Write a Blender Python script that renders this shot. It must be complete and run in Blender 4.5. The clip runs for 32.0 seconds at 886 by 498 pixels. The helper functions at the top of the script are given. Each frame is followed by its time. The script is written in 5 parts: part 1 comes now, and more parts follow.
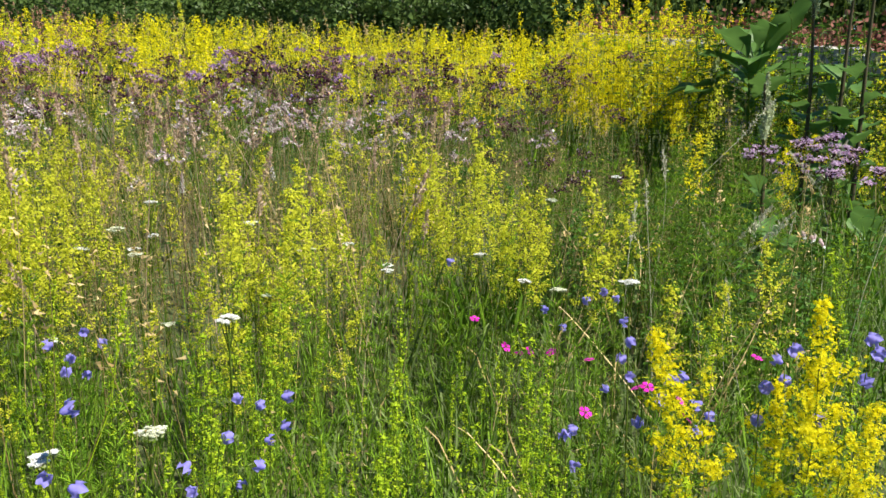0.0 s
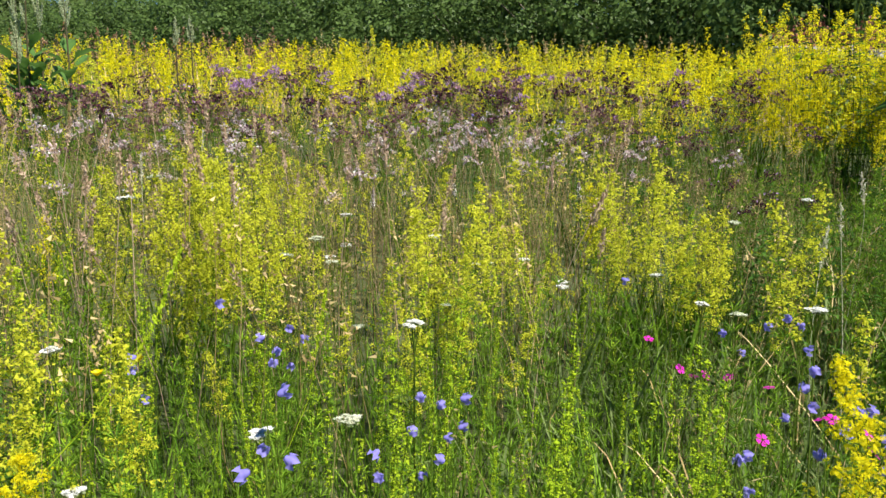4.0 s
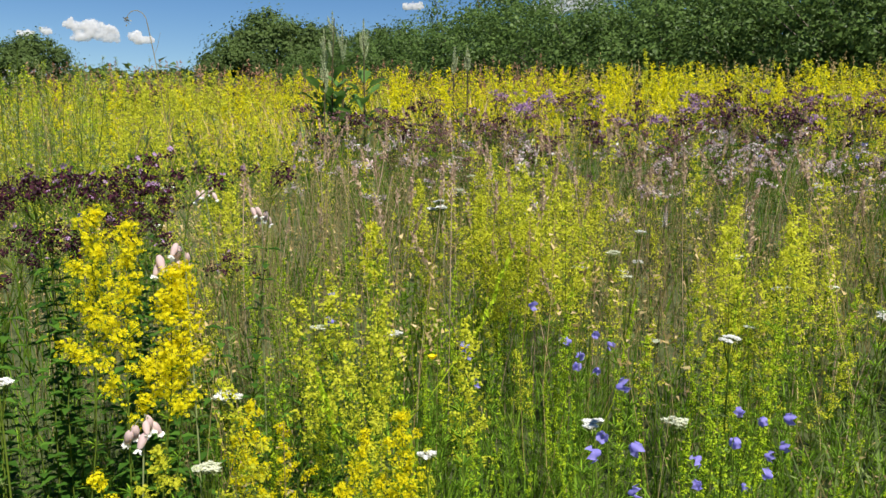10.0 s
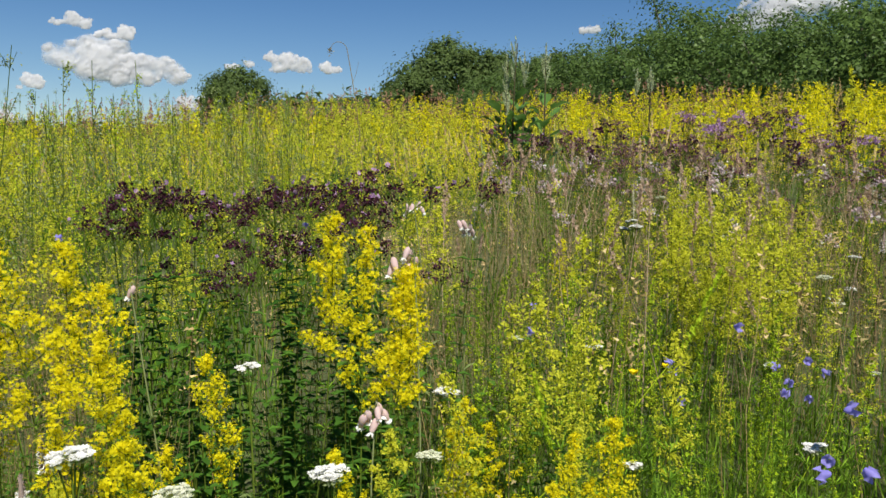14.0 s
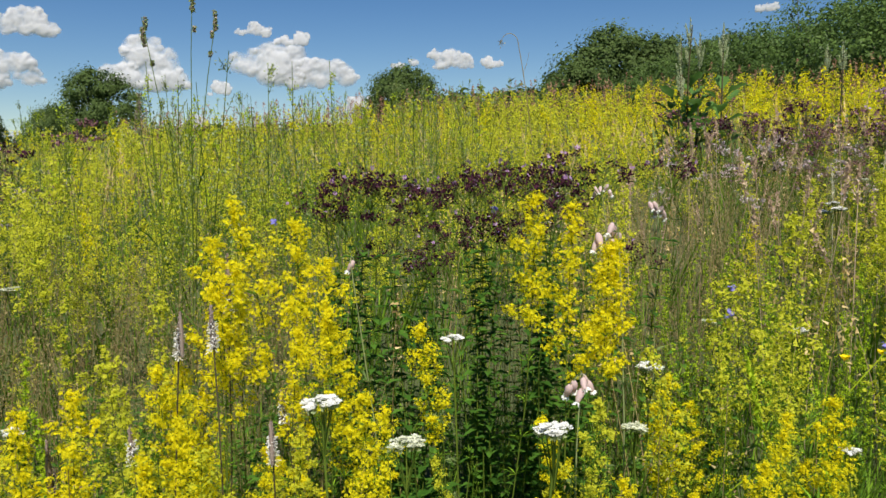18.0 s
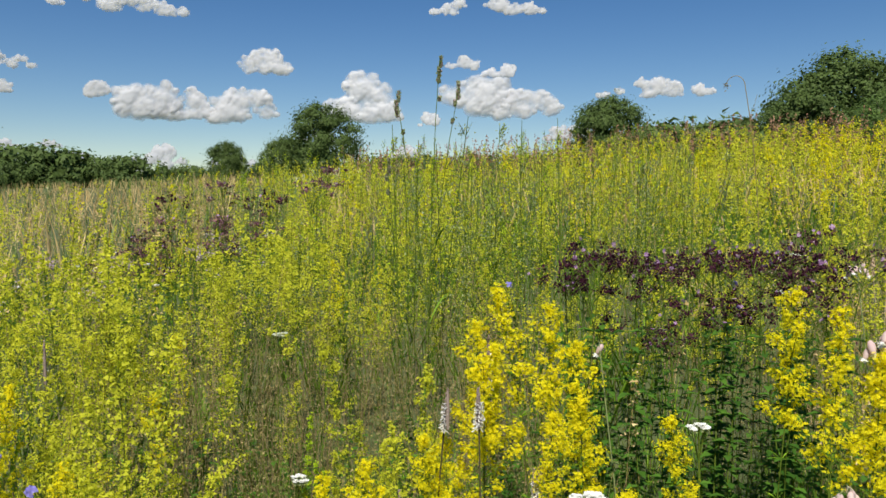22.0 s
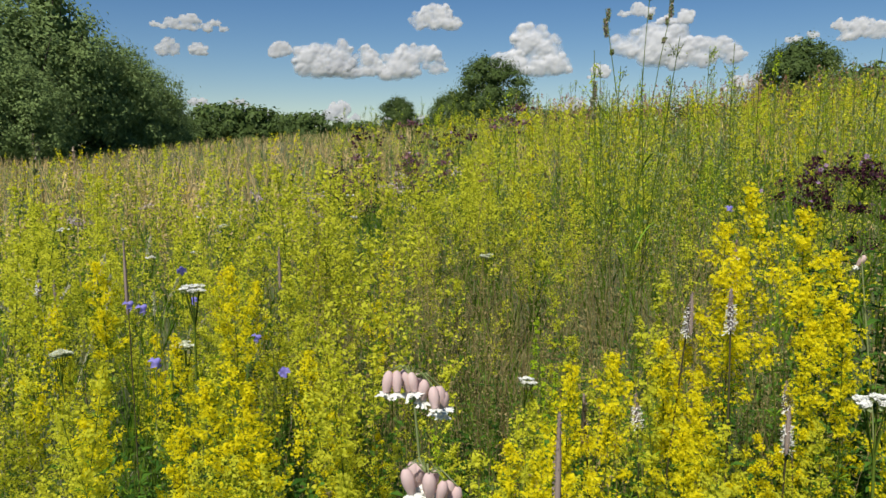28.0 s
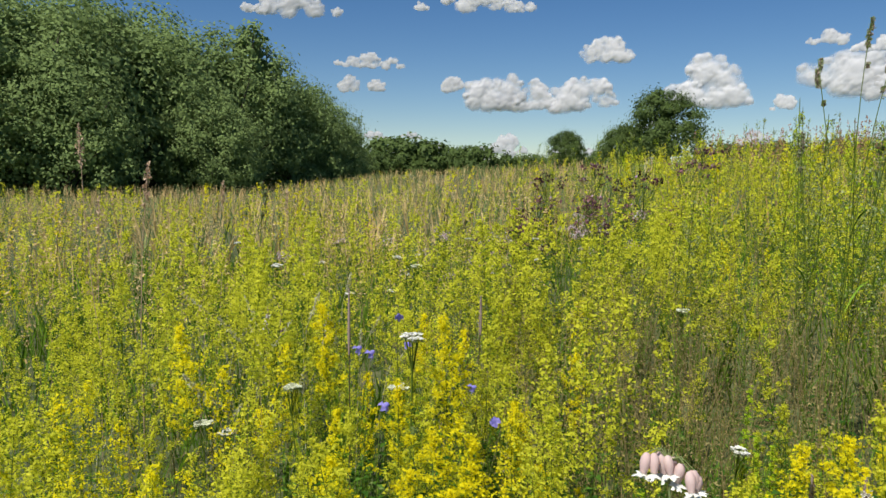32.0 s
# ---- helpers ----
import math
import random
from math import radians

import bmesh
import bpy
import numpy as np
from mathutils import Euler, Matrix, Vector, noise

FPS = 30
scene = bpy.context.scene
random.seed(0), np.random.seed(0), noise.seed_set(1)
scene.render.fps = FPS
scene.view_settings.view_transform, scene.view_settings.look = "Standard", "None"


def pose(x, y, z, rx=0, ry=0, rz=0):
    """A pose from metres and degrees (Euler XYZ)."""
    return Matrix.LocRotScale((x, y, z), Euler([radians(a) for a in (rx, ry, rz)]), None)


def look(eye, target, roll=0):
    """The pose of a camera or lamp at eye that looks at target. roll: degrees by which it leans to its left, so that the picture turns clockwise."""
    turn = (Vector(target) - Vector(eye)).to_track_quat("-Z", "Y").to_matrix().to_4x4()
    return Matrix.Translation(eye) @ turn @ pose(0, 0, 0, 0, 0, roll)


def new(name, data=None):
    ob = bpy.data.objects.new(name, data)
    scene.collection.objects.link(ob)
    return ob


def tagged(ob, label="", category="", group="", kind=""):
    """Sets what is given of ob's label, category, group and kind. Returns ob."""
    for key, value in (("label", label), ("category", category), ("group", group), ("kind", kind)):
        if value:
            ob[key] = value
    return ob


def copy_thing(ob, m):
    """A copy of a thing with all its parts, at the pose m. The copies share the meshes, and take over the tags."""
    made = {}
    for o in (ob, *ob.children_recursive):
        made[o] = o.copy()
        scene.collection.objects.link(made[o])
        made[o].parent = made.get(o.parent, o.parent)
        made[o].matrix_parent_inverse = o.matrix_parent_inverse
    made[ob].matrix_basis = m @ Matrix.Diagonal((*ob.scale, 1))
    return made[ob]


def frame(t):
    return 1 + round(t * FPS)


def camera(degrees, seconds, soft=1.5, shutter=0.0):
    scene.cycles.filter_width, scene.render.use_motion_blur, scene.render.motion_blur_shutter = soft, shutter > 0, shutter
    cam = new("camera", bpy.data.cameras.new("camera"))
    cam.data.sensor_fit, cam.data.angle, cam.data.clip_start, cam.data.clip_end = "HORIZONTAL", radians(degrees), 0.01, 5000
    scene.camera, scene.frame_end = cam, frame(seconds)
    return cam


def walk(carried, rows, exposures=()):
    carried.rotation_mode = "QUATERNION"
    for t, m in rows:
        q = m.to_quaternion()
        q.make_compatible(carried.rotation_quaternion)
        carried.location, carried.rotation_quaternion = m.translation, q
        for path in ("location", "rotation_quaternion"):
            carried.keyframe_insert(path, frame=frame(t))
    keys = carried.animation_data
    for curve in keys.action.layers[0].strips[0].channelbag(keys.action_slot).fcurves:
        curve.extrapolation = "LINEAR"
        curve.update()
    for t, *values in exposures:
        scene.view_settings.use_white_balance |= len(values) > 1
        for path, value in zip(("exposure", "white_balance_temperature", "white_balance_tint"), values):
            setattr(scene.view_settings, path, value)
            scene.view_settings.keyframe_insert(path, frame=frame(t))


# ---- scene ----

cam = camera(61.0, 32.0)
# seconds, x, y, z, pitch, yaw, roll
PATH = [
    (0.0, 0.2567, 0.0805, 0.8536, -10.95, -56.00, 0.13),
    (0.5, 0.2528, 0.0790, 0.8541, -10.74, -54.83, 0.09),
    (1.0, 0.2519, 0.0717, 0.8570, -10.67, -53.46, -0.01),
    (1.5, 0.2439, 0.0662, 0.8596, -10.61, -52.05, -0.10),
    (2.0, 0.2390, 0.0623, 0.8602, -10.53, -50.47, -0.20),
    (2.5, 0.2337, 0.0591, 0.8616, -10.42, -48.67, -0.20),
    (3.0, 0.2217, 0.0573, 0.8611, -10.15, -46.71, -0.13),
    (3.5, 0.2167, 0.0528, 0.8609, -9.88, -44.66, -0.11),
    (5.5, 0.1805, 0.0639, 0.8640, -9.45, -38.00, -0.04),
    (6.0, 0.1710, 0.0637, 0.8625, -9.40, -36.41, -0.10),
    (6.5, 0.1592, 0.0642, 0.8608, -9.36, -34.93, -0.01),
    (7.0, 0.1430, 0.0643, 0.8604, -9.35, -33.48, 0.25),
    (7.5, 0.1368, 0.0664, 0.8584, -9.11, -31.98, 0.25),
    (8.0, 0.1299, 0.0648, 0.8582, -8.83, -30.39, 0.27),
    (8.5, 0.1185, 0.0650, 0.8554, -8.59, -28.79, 0.28),
    (9.0, 0.1109, 0.0628, 0.8523, -8.35, -27.14, 0.37),
    (9.5, 0.0997, 0.0611, 0.8479, -8.09, -25.58, 0.36),
    (10.0, 0.0881, 0.0603, 0.8466, -7.85, -24.02, 0.27),
    (10.5, 0.0795, 0.0610, 0.8467, -7.60, -22.57, 0.14),
    (11.0, 0.0702, 0.0591, 0.8473, -7.36, -21.10, 0.08),
    (11.5, 0.0637, 0.0554, 0.8469, -7.09, -19.55, 0.06),
    (12.0, 0.0532, 0.0532, 0.8437, -6.85, -17.83, 0.11),
    (12.5, 0.0405, 0.0497, 0.8411, -6.57, -15.96, 0.23),
    (13.0, 0.0336, 0.0457, 0.8395, -6.31, -14.06, 0.23),
    (13.5, 0.0287, 0.0420, 0.8379, -6.07, -12.41, 0.33),
    (15.5, 0.0051, 0.0323, 0.8015, -7.04, -7.84, 0.93),
    (16.0, 0.0007, 0.0323, 0.7902, -7.26, -6.37, 0.55),
    (16.5, -0.0048, 0.0285, 0.7903, -7.25, -4.58, 0.06),
    (17.0, -0.0157, 0.0240, 0.7944, -7.01, -2.67, -0.31),
    (17.5, -0.0246, 0.0173, 0.8058, -6.81, -0.71, -0.55),
    (18.0, -0.0325, 0.0069, 0.8168, -6.66, 1.17, -0.73),
    (18.5, -0.0426, 0.0039, 0.8240, -6.59, 2.72, -0.73),
    (19.0, -0.0531, 0.0000, 0.8310, -6.69, 4.34, -0.82),
    (19.5, -0.0638, -0.0014, 0.8405, -6.79, 6.13, -0.83),
    (20.0, -0.0707, -0.0088, 0.8590, -6.57, 8.29, -0.74),
    (20.5, -0.0791, -0.0157, 0.8770, -6.10, 10.53, -0.62),
    (21.0, -0.0798, -0.0321, 0.8944, -5.39, 12.77, -0.53),
    (21.5, -0.0882, -0.0428, 0.8999, -4.74, 14.66, -0.25),
    (22.0, -0.0989, -0.0520, 0.8996, -4.38, 16.21, 0.10),
    (22.5, -0.1040, -0.0575, 0.8996, -4.36, 17.41, 0.22),
    (23.0, -0.1122, -0.0572, 0.8944, -4.53, 18.40, 0.14),
    (23.5, -0.1188, -0.0576, 0.8879, -4.79, 19.36, 0.17),
    (24.0, -0.1299, -0.0597, 0.8803, -5.07, 20.29, 0.09),
    (24.5, -0.1369, -0.0611, 0.8741, -5.43, 21.26, -0.16),
    (25.0, -0.1436, -0.0624, 0.8646, -5.85, 22.37, -0.22),
    (25.5, -0.1526, -0.0634, 0.8546, -6.35, 23.42, -0.29),
    (27.5, -0.1874, -0.0744, 0.8292, -7.62, 27.62, -0.11),
    (28.0, -0.1910, -0.0777, 0.8237, -7.79, 28.76, -0.07),
    (28.5, -0.1992, -0.0842, 0.8197, -7.84, 30.07, 0.03),
    (29.0, -0.2049, -0.0935, 0.8207, -7.66, 31.52, 0.06),
    (29.5, -0.2089, -0.1031, 0.8291, -7.24, 33.14, 0.15),
    (30.0, -0.2132, -0.1117, 0.8386, -6.76, 34.90, 0.22),
    (30.5, -0.2158, -0.1273, 0.8493, -6.24, 36.63, 0.47),
    (31.0, -0.2218, -0.1361, 0.8570, -5.87, 38.31, 0.60),
    (31.5, -0.2241, -0.1443, 0.8623, -5.60, 39.87, 0.63),
    (32.0, -0.2269, -0.1534, 0.8673, -5.40, 41.22, 0.60),
]
walk(cam, [(t, pose(x, y, z, 90 + pitch, 0, yaw) @ pose(0, 0, 0, 0, 0, roll)) for t, x, y, z, pitch, yaw, roll in PATH],
     [(0, 0.95), (7, 0.82), (13.0, 0.52), (16.5, 0.44), (19.0, 0.48), (23.0, 0.48), (28.0, 0.34), (30.0, 0.37), (32.0, 0.44)])

# ---- world, sun, exposure ----
SUN_AZ, SUN_EL = 186.0, 54.0          # degrees to the left of +y, above the horizon
world = bpy.data.worlds.new("sky")
scene.world = world
world.use_nodes = True
wn, wl = world.node_tree.nodes, world.node_tree.links
sky = wn.new("ShaderNodeTexSky")
sky.sky_type = "NISHITA"
sky.sun_disc = False
sky.sun_elevation = radians(SUN_EL)
sky.sun_rotation = radians(-SUN_AZ)
sky.air_density, sky.dust_density, sky.ozone_density = 0.9, 0.0, 1.8
deep = wn.new("ShaderNodeHueSaturation")
deep.inputs["Hue"].default_value, deep.inputs["Saturation"].default_value, deep.inputs["Value"].default_value = 0.506, 1.32, 1.0
wl.new(sky.outputs[0], deep.inputs["Color"])
wl.new(deep.outputs[0], wn["Background"].inputs[0])
wn["Background"].inputs[1].default_value = 0.060
sun = new("sun", bpy.data.lights.new("sun", "SUN"))
sun.data.energy, sun.data.angle, sun.data.color = 5.0, radians(1.0), (1.0, 0.95, 0.86)
_s = Vector((-math.sin(radians(SUN_AZ)) * math.cos(radians(SUN_EL)), math.cos(radians(SUN_AZ)) * math.cos(radians(SUN_EL)), math.sin(radians(SUN_EL))))
sun.matrix_world = look(_s * 50, (0, 0, 0))

# ---- materials ----


def veg(name, dark, light, gloss=0.68, through_light=0.35, island=1.0, scale=3.0):
    """Leaf, petal or stalk: colour from dark to light by piece, a slower drift over the field, some light through it."""
    m = bpy.data.materials.new(name)
    m.use_nodes = True
    n, l = m.node_tree.nodes, m.node_tree.links
    geo = n.new("ShaderNodeNewGeometry")
    mix = n.new("ShaderNodeMix")
    mix.data_type = "RGBA"
    mix.inputs[6].default_value, mix.inputs[7].default_value = (*dark, 1), (*light, 1)
    coord = n.new("ShaderNodeTexCoord")
    noi = n.new("ShaderNodeTexNoise")
    noi.inputs["Scale"].default_value, noi.inputs["Detail"].default_value = scale, 3
    l.new(geo.outputs["Position"], noi.inputs["Vector"])
    add = n.new("ShaderNodeMath")
    add.operation = "MULTIPLY_ADD"
    l.new(noi.outputs["Fac"], add.inputs[0])
    add.inputs[1].default_value, add.inputs[2].default_value = 0.9, -0.45
    tot = n.new("ShaderNodeMath")
    tot.operation, tot.use_clamp = "ADD", True
    isl = n.new("ShaderNodeMath")
    isl.operation = "MULTIPLY_ADD"
    l.new(geo.outputs["Random Per Island"], isl.inputs[0])
    isl.inputs[1].default_value, isl.inputs[2].default_value = island, 0.5 - island / 2
    l.new(isl.outputs[0], tot.inputs[0])
    l.new(add.outputs[0], tot.inputs[1])
    l.new(tot.outputs[0], mix.inputs[0])
    b = n["Principled BSDF"]
    b.inputs["Roughness"].default_value = gloss
    b.inputs["Specular IOR Level"].default_value = 0.15
    l.new(mix.outputs[2], b.inputs["Base Color"])
    if through_light:
        t = n.new("ShaderNodeBsdfTranslucent")
        l.new(mix.outputs[2], t.inputs["Color"])
        sh = n.new("ShaderNodeMixShader")
        sh.inputs[0].default_value = through_light
        l.new(b.outputs[0], sh.inputs[1])
        l.new(t.outputs[0], sh.inputs[2])
        l.new(sh.outputs[0], n["Material Output"].inputs[0])
    return m


def rough(name, stops, scale, detail=6, bump=0.3, gloss=0.9, fine=8.0):
    """Soil, bark, stone: colour at two scales of noise, with relief."""
    m = bpy.data.materials.new(name)
    m.use_nodes = True
    n, l = m.node_tree.nodes, m.node_tree.links
    geo = n.new("ShaderNodeNewGeometry")
    a, c = n.new("ShaderNodeTexNoise"), n.new("ShaderNodeTexNoise")
    for q, s in ((a, scale), (c, scale * fine)):
        q.inputs["Scale"].default_value, q.inputs["Detail"].default_value = s, detail
        l.new(geo.outputs["Position"], q.inputs["Vector"])
    mx = n.new("ShaderNodeMix")
    mx.inputs[0].default_value = 0.45
    l.new(a.outputs["Fac"], mx.inputs[2])
    l.new(c.outputs["Fac"], mx.inputs[3])
    ramp = n.new("ShaderNodeValToRGB")
    e = ramp.color_ramp.elements
    while len(e) < len(stops):
        e.new(0.5)
    for el, (p, col) in zip(e, stops):
        el.position, el.color = p, (*col, 1)
    l.new(mx.outputs[0], ramp.inputs[0])
    b = n["Principled BSDF"]
    b.inputs["Roughness"].default_value = gloss
    l.new(ramp.outputs[0], b.inputs["Base Color"])
    bp = n.new("ShaderNodeBump")
    bp.inputs["Strength"].default_value, bp.inputs["Distance"].default_value = bump, 0.02
    l.new(c.outputs["Fac"], bp.inputs["Height"])
    l.new(bp.outputs[0], b.inputs["Normal"])
    return m


M = {
    "stem": veg("green_stalk", (0.075, 0.125, 0.014), (0.18, 0.25, 0.032)),
    "shoot": veg("whorled_leaf", (0.070, 0.165, 0.010), (0.26, 0.44, 0.028)),
    "gold": veg("golden_floret", (0.80, 0.69, 0.008), (0.95, 0.88, 0.022), island=0.5, through_light=0.6),
    "lime": veg("lime_bud", (0.52, 0.545, 0.030), (0.84, 0.82, 0.075), island=0.55, through_light=0.6),
    "budlime": veg("green_bud", (0.30, 0.47, 0.014), (0.64, 0.76, 0.040), through_light=0.55, island=0.6),
    "grass": veg("grass_blade", (0.055, 0.135, 0.010), (0.24, 0.40, 0.032)),
    "sedge": veg("grey_green_leaf", (0.10, 0.16, 0.04), (0.25, 0.32, 0.11)),
    "dry": veg("dry_grass", (0.42, 0.29, 0.11), (0.78, 0.60, 0.30), gloss=0.7),
    "tan": veg("pinkish_tan_seedhead", (0.40, 0.27, 0.18), (0.66, 0.50, 0.36), gloss=0.7),
    "dockbud": veg("dock_bud", (0.32, 0.37, 0.20), (0.60, 0.65, 0.42)),
    "softhead": veg("soft_seedhead", (0.40, 0.39, 0.27), (0.66, 0.63, 0.46), gloss=0.7),
    "palemauve": veg("pale_mauve_floret", (0.46, 0.28, 0.46), (0.74, 0.56, 0.72)),
    "haze": veg("fine_brown_panicle", (0.20, 0.155, 0.06), (0.44, 0.36, 0.16), gloss=0.7),
    "red": veg("russet_seedhead", (0.24, 0.11, 0.07), (0.50, 0.30, 0.19), gloss=0.7),
    "purple": veg("dark_purple_bract", (0.016, 0.005, 0.009), (0.075, 0.018, 0.036), through_light=0.1),
    "faded": veg("faded_purple_bract", (0.07, 0.028, 0.034), (0.26, 0.135, 0.135), through_light=0.15),
    "mauve": veg("mauve_floret", (0.22, 0.09, 0.24), (0.58, 0.38, 0.60)),
    "palepink": veg("pale_pink_floret", (0.34, 0.24, 0.25), (0.68, 0.56, 0.56)),
    "herb": veg("oregano_leaf", (0.030, 0.090, 0.010), (0.095, 0.21, 0.024)),
    "white": veg("white_floret", (0.66, 0.66, 0.60), (0.86, 0.86, 0.82), through_light=0.25),
    "cream": veg("greenish_cream_floret", (0.52, 0.55, 0.38), (0.74, 0.75, 0.60), through_light=0.25),
    "blue": veg("violet_blue_petal", (0.22, 0.19, 0.62), (0.42, 0.38, 0.88), through_light=0.5, scale=60),
    "magenta": veg("magenta_petal", (0.58, 0.012, 0.34), (0.80, 0.04, 0.52), scale=60),
    "calyx": veg("blush_calyx", (0.60, 0.40, 0.40), (0.80, 0.66, 0.62), through_light=0.4, scale=90),
    "spikebrown": veg("brown_plantain_spike", (0.12, 0.085, 0.07), (0.34, 0.27, 0.23), through_light=0.0),
    "stamen": veg("whitish_stamen", (0.72, 0.70, 0.66), (0.90, 0.88, 0.84)),
    "darkstem": veg("dark_stalk", (0.035, 0.028, 0.016), (0.10, 0.09, 0.04), through_light=0.0),
    "bigleaf": veg("broad_leaf", (0.05, 0.12, 0.025), (0.14, 0.26, 0.06), gloss=0.4, scale=9),
    "budgreen": veg("bud_green", (0.17, 0.22, 0.07), (0.38, 0.43, 0.20)),
    "butter": veg("buttercup_petal", (0.85, 0.62, 0.005), (0.95, 0.74, 0.010), gloss=0.3, scale=60),
    "hedge": veg("hedge_leaf", (0.035, 0.070, 0.016), (0.14, 0.22, 0.05), gloss=0.45, island=0.5, scale=1.2),
    "wood": veg("woodland_leaf", (0.10, 0.155, 0.055), (0.27, 0.36, 0.12), gloss=0.8, island=0.12, scale=0.5),
    "oak": veg("oak_leaf", (0.04, 0.07, 0.018), (0.13, 0.19, 0.05), gloss=0.6, island=0.35, scale=0.5),
    "bark": rough("bark", [(0.3, (0.05, 0.04, 0.03)), (0.7, (0.16, 0.13, 0.10))], 4, bump=0.8),
    "soil": rough("meadow_soil", [(0.3, (0.035, 0.045, 0.012)), (0.55, (0.07, 0.09, 0.025)), (0.75, (0.14, 0.12, 0.06))], 0.9, bump=0.6, fine=14),
    "stone": rough("grey_stone", [(0.3, (0.20, 0.19, 0.18)), (0.55, (0.38, 0.36, 0.33)), (0.8, (0.52, 0.49, 0.44))], 6, bump=0.7),
    "sedum": veg("russet_stonecrop", (0.15, 0.05, 0.035), (0.32, 0.15, 0.095), through_light=0.1),
    "cloud": veg("cloud_white", (0.74, 0.74, 0.76), (0.82, 0.82, 0.84), gloss=1.0, through_light=0.55, scale=0.002),
}

# clouds thin out towards their rims
_m = M["cloud"]
_n, _l = _m.node_tree.nodes, _m.node_tree.links
_at = _n.new("ShaderNodeAttribute")
_at.attribute_name = "thick"
_no = _n.new("ShaderNodeTexNoise")
_no.inputs["Scale"].default_value, _no.inputs["Detail"].default_value = 0.045, 9
_ge = _n.new("ShaderNodeNewGeometry")
_l.new(_ge.outputs["Position"], _no.inputs["Vector"])
_ad = _n.new("ShaderNodeMath")
_ad.operation = "MULTIPLY_ADD"
_l.new(_no.outputs["Fac"], _ad.inputs[0])
_ad.inputs[1].default_value = 0.7
_l.new(_at.outputs["Fac"], _ad.inputs[2])
_mr = _n.new("ShaderNodeMapRange")
_mr.interpolation_type = "SMOOTHSTEP"
_mr.inputs["From Min"].default_value, _mr.inputs["From Max"].default_value = 0.24, 1.45
_l.new(_ad.outputs[0], _mr.inputs["Value"])
_tr, _mx = _n.new("ShaderNodeBsdfTransparent"), _n.new("ShaderNodeMixShader")
_out = _n["Material Output"]
_old = _out.inputs[0].links[0].from_socket
_l.new(_mr.outputs[0], _mx.inputs[0])
_l.new(_tr.outputs[0], _mx.inputs[1])
_l.new(_old, _mx.inputs[2])
_l.new(_mx.outputs[0], _out.inputs[0])

# ---- mesh helpers ----
RNG = np.random.default_rng(7)


class Shape:
    """Triangles of one or more materials, gathered in arrays."""

    def __init__(self):
        self.v, self.f, self.m, self.n = [], [], [], 0

    def add(self, v, f, mat):
        v, f = np.asarray(v, float).reshape(-1, 3), np.asarray(f, int).reshape(-1, 3)
        self.v.append(v)
        self.f.append(f + self.n)
        self.m.append(np.full(len(f), mat))
        self.n += len(v)
        return self

    def arrays(self):
        if not self.v:
            return np.zeros((0, 3)), np.zeros((0, 3), int), np.zeros(0, int)
        return np.concatenate(self.v), np.concatenate(self.f), np.concatenate(self.m)

    def only(self, mats):
        """The part of the shape in these materials."""
        v, f, m = self.arrays()
        keep = np.isin(m, mats)
        f, m = f[keep], m[keep]
        used, inv = np.unique(f, return_inverse=True)
        out = Shape()
        out.v, out.f, out.m, out.n = [v[used]], [inv.reshape(-1, 3)], [m], len(used)
        return out


def build_mesh(name, v, f, m, mats, smooth=False):
    me = bpy.data.meshes.new(name)
    me.vertices.add(len(v))
    me.vertices.foreach_set("co", np.ascontiguousarray(v, np.float32).ravel())
    me.loops.add(3 * len(f))
    me.loops.foreach_set("vertex_index", np.ascontiguousarray(f, np.int32).ravel())
    me.polygons.add(len(f))
    me.polygons.foreach_set("loop_start", np.arange(0, 3 * len(f), 3, dtype=np.int32))
    keys = sorted(set(int(i) for i in m))
    for k in keys:
        me.materials.append(M[mats[k]])
    if len(keys) > 1:
        me.polygons.foreach_set("material_index", np.searchsorted(keys, m).astype(np.int32))
    if smooth:
        me.polygons.foreach_set("use_smooth", np.ones(len(f), bool))
    me.update()
    me.validate()
    return me


MATS = list(M)
IX = {k: i for i, k in enumerate(MATS)}


def shape_mesh(name, shape, smooth=False):
    return build_mesh(name, *shape.arrays(), MATS, smooth)


def part(name, shape, parent, label="", smooth=False):
    ob = new(name, shape_mesh(name, shape, smooth))
    ob.parent = parent
    tagged(ob, label, kind="stuff" if name in FINE else "")
    return ob


FINE = ("branched_stem", "flower_panicle", "leaf_whorl", "flower_head", "open_floret", "bud_spike", "crown", "stamen_fringe", "feathery_leaf")


def unit(a):
    a = np.asarray(a, float)
    return a / (np.linalg.norm(a, axis=-1, keepdims=True) + 1e-9)


def tube(s, pts, r0, r1, mat, k=4):
    pts = np.asarray(pts, float)
    n = len(pts)
    d = unit(np.gradient(pts, axis=0))
    a = unit(np.cross(d, (0.31, 0.83, 0.2)))
    b = np.cross(d, a)
    r = np.linspace(r0, r1, n)[:, None, None]
    th = np.arange(k) * 2 * np.pi / k
    ring = pts[:, None] + r * (np.cos(th)[None, :, None] * a[:, None] + np.sin(th)[None, :, None] * b[:, None])
    f = []
    for i in range(n - 1):
        for j in range(k):
            p, q = i * k + j, i * k + (j + 1) % k
            f += [(p, q, q + k), (p, q + k, p + k)]
    return s.add(ring, f, mat)


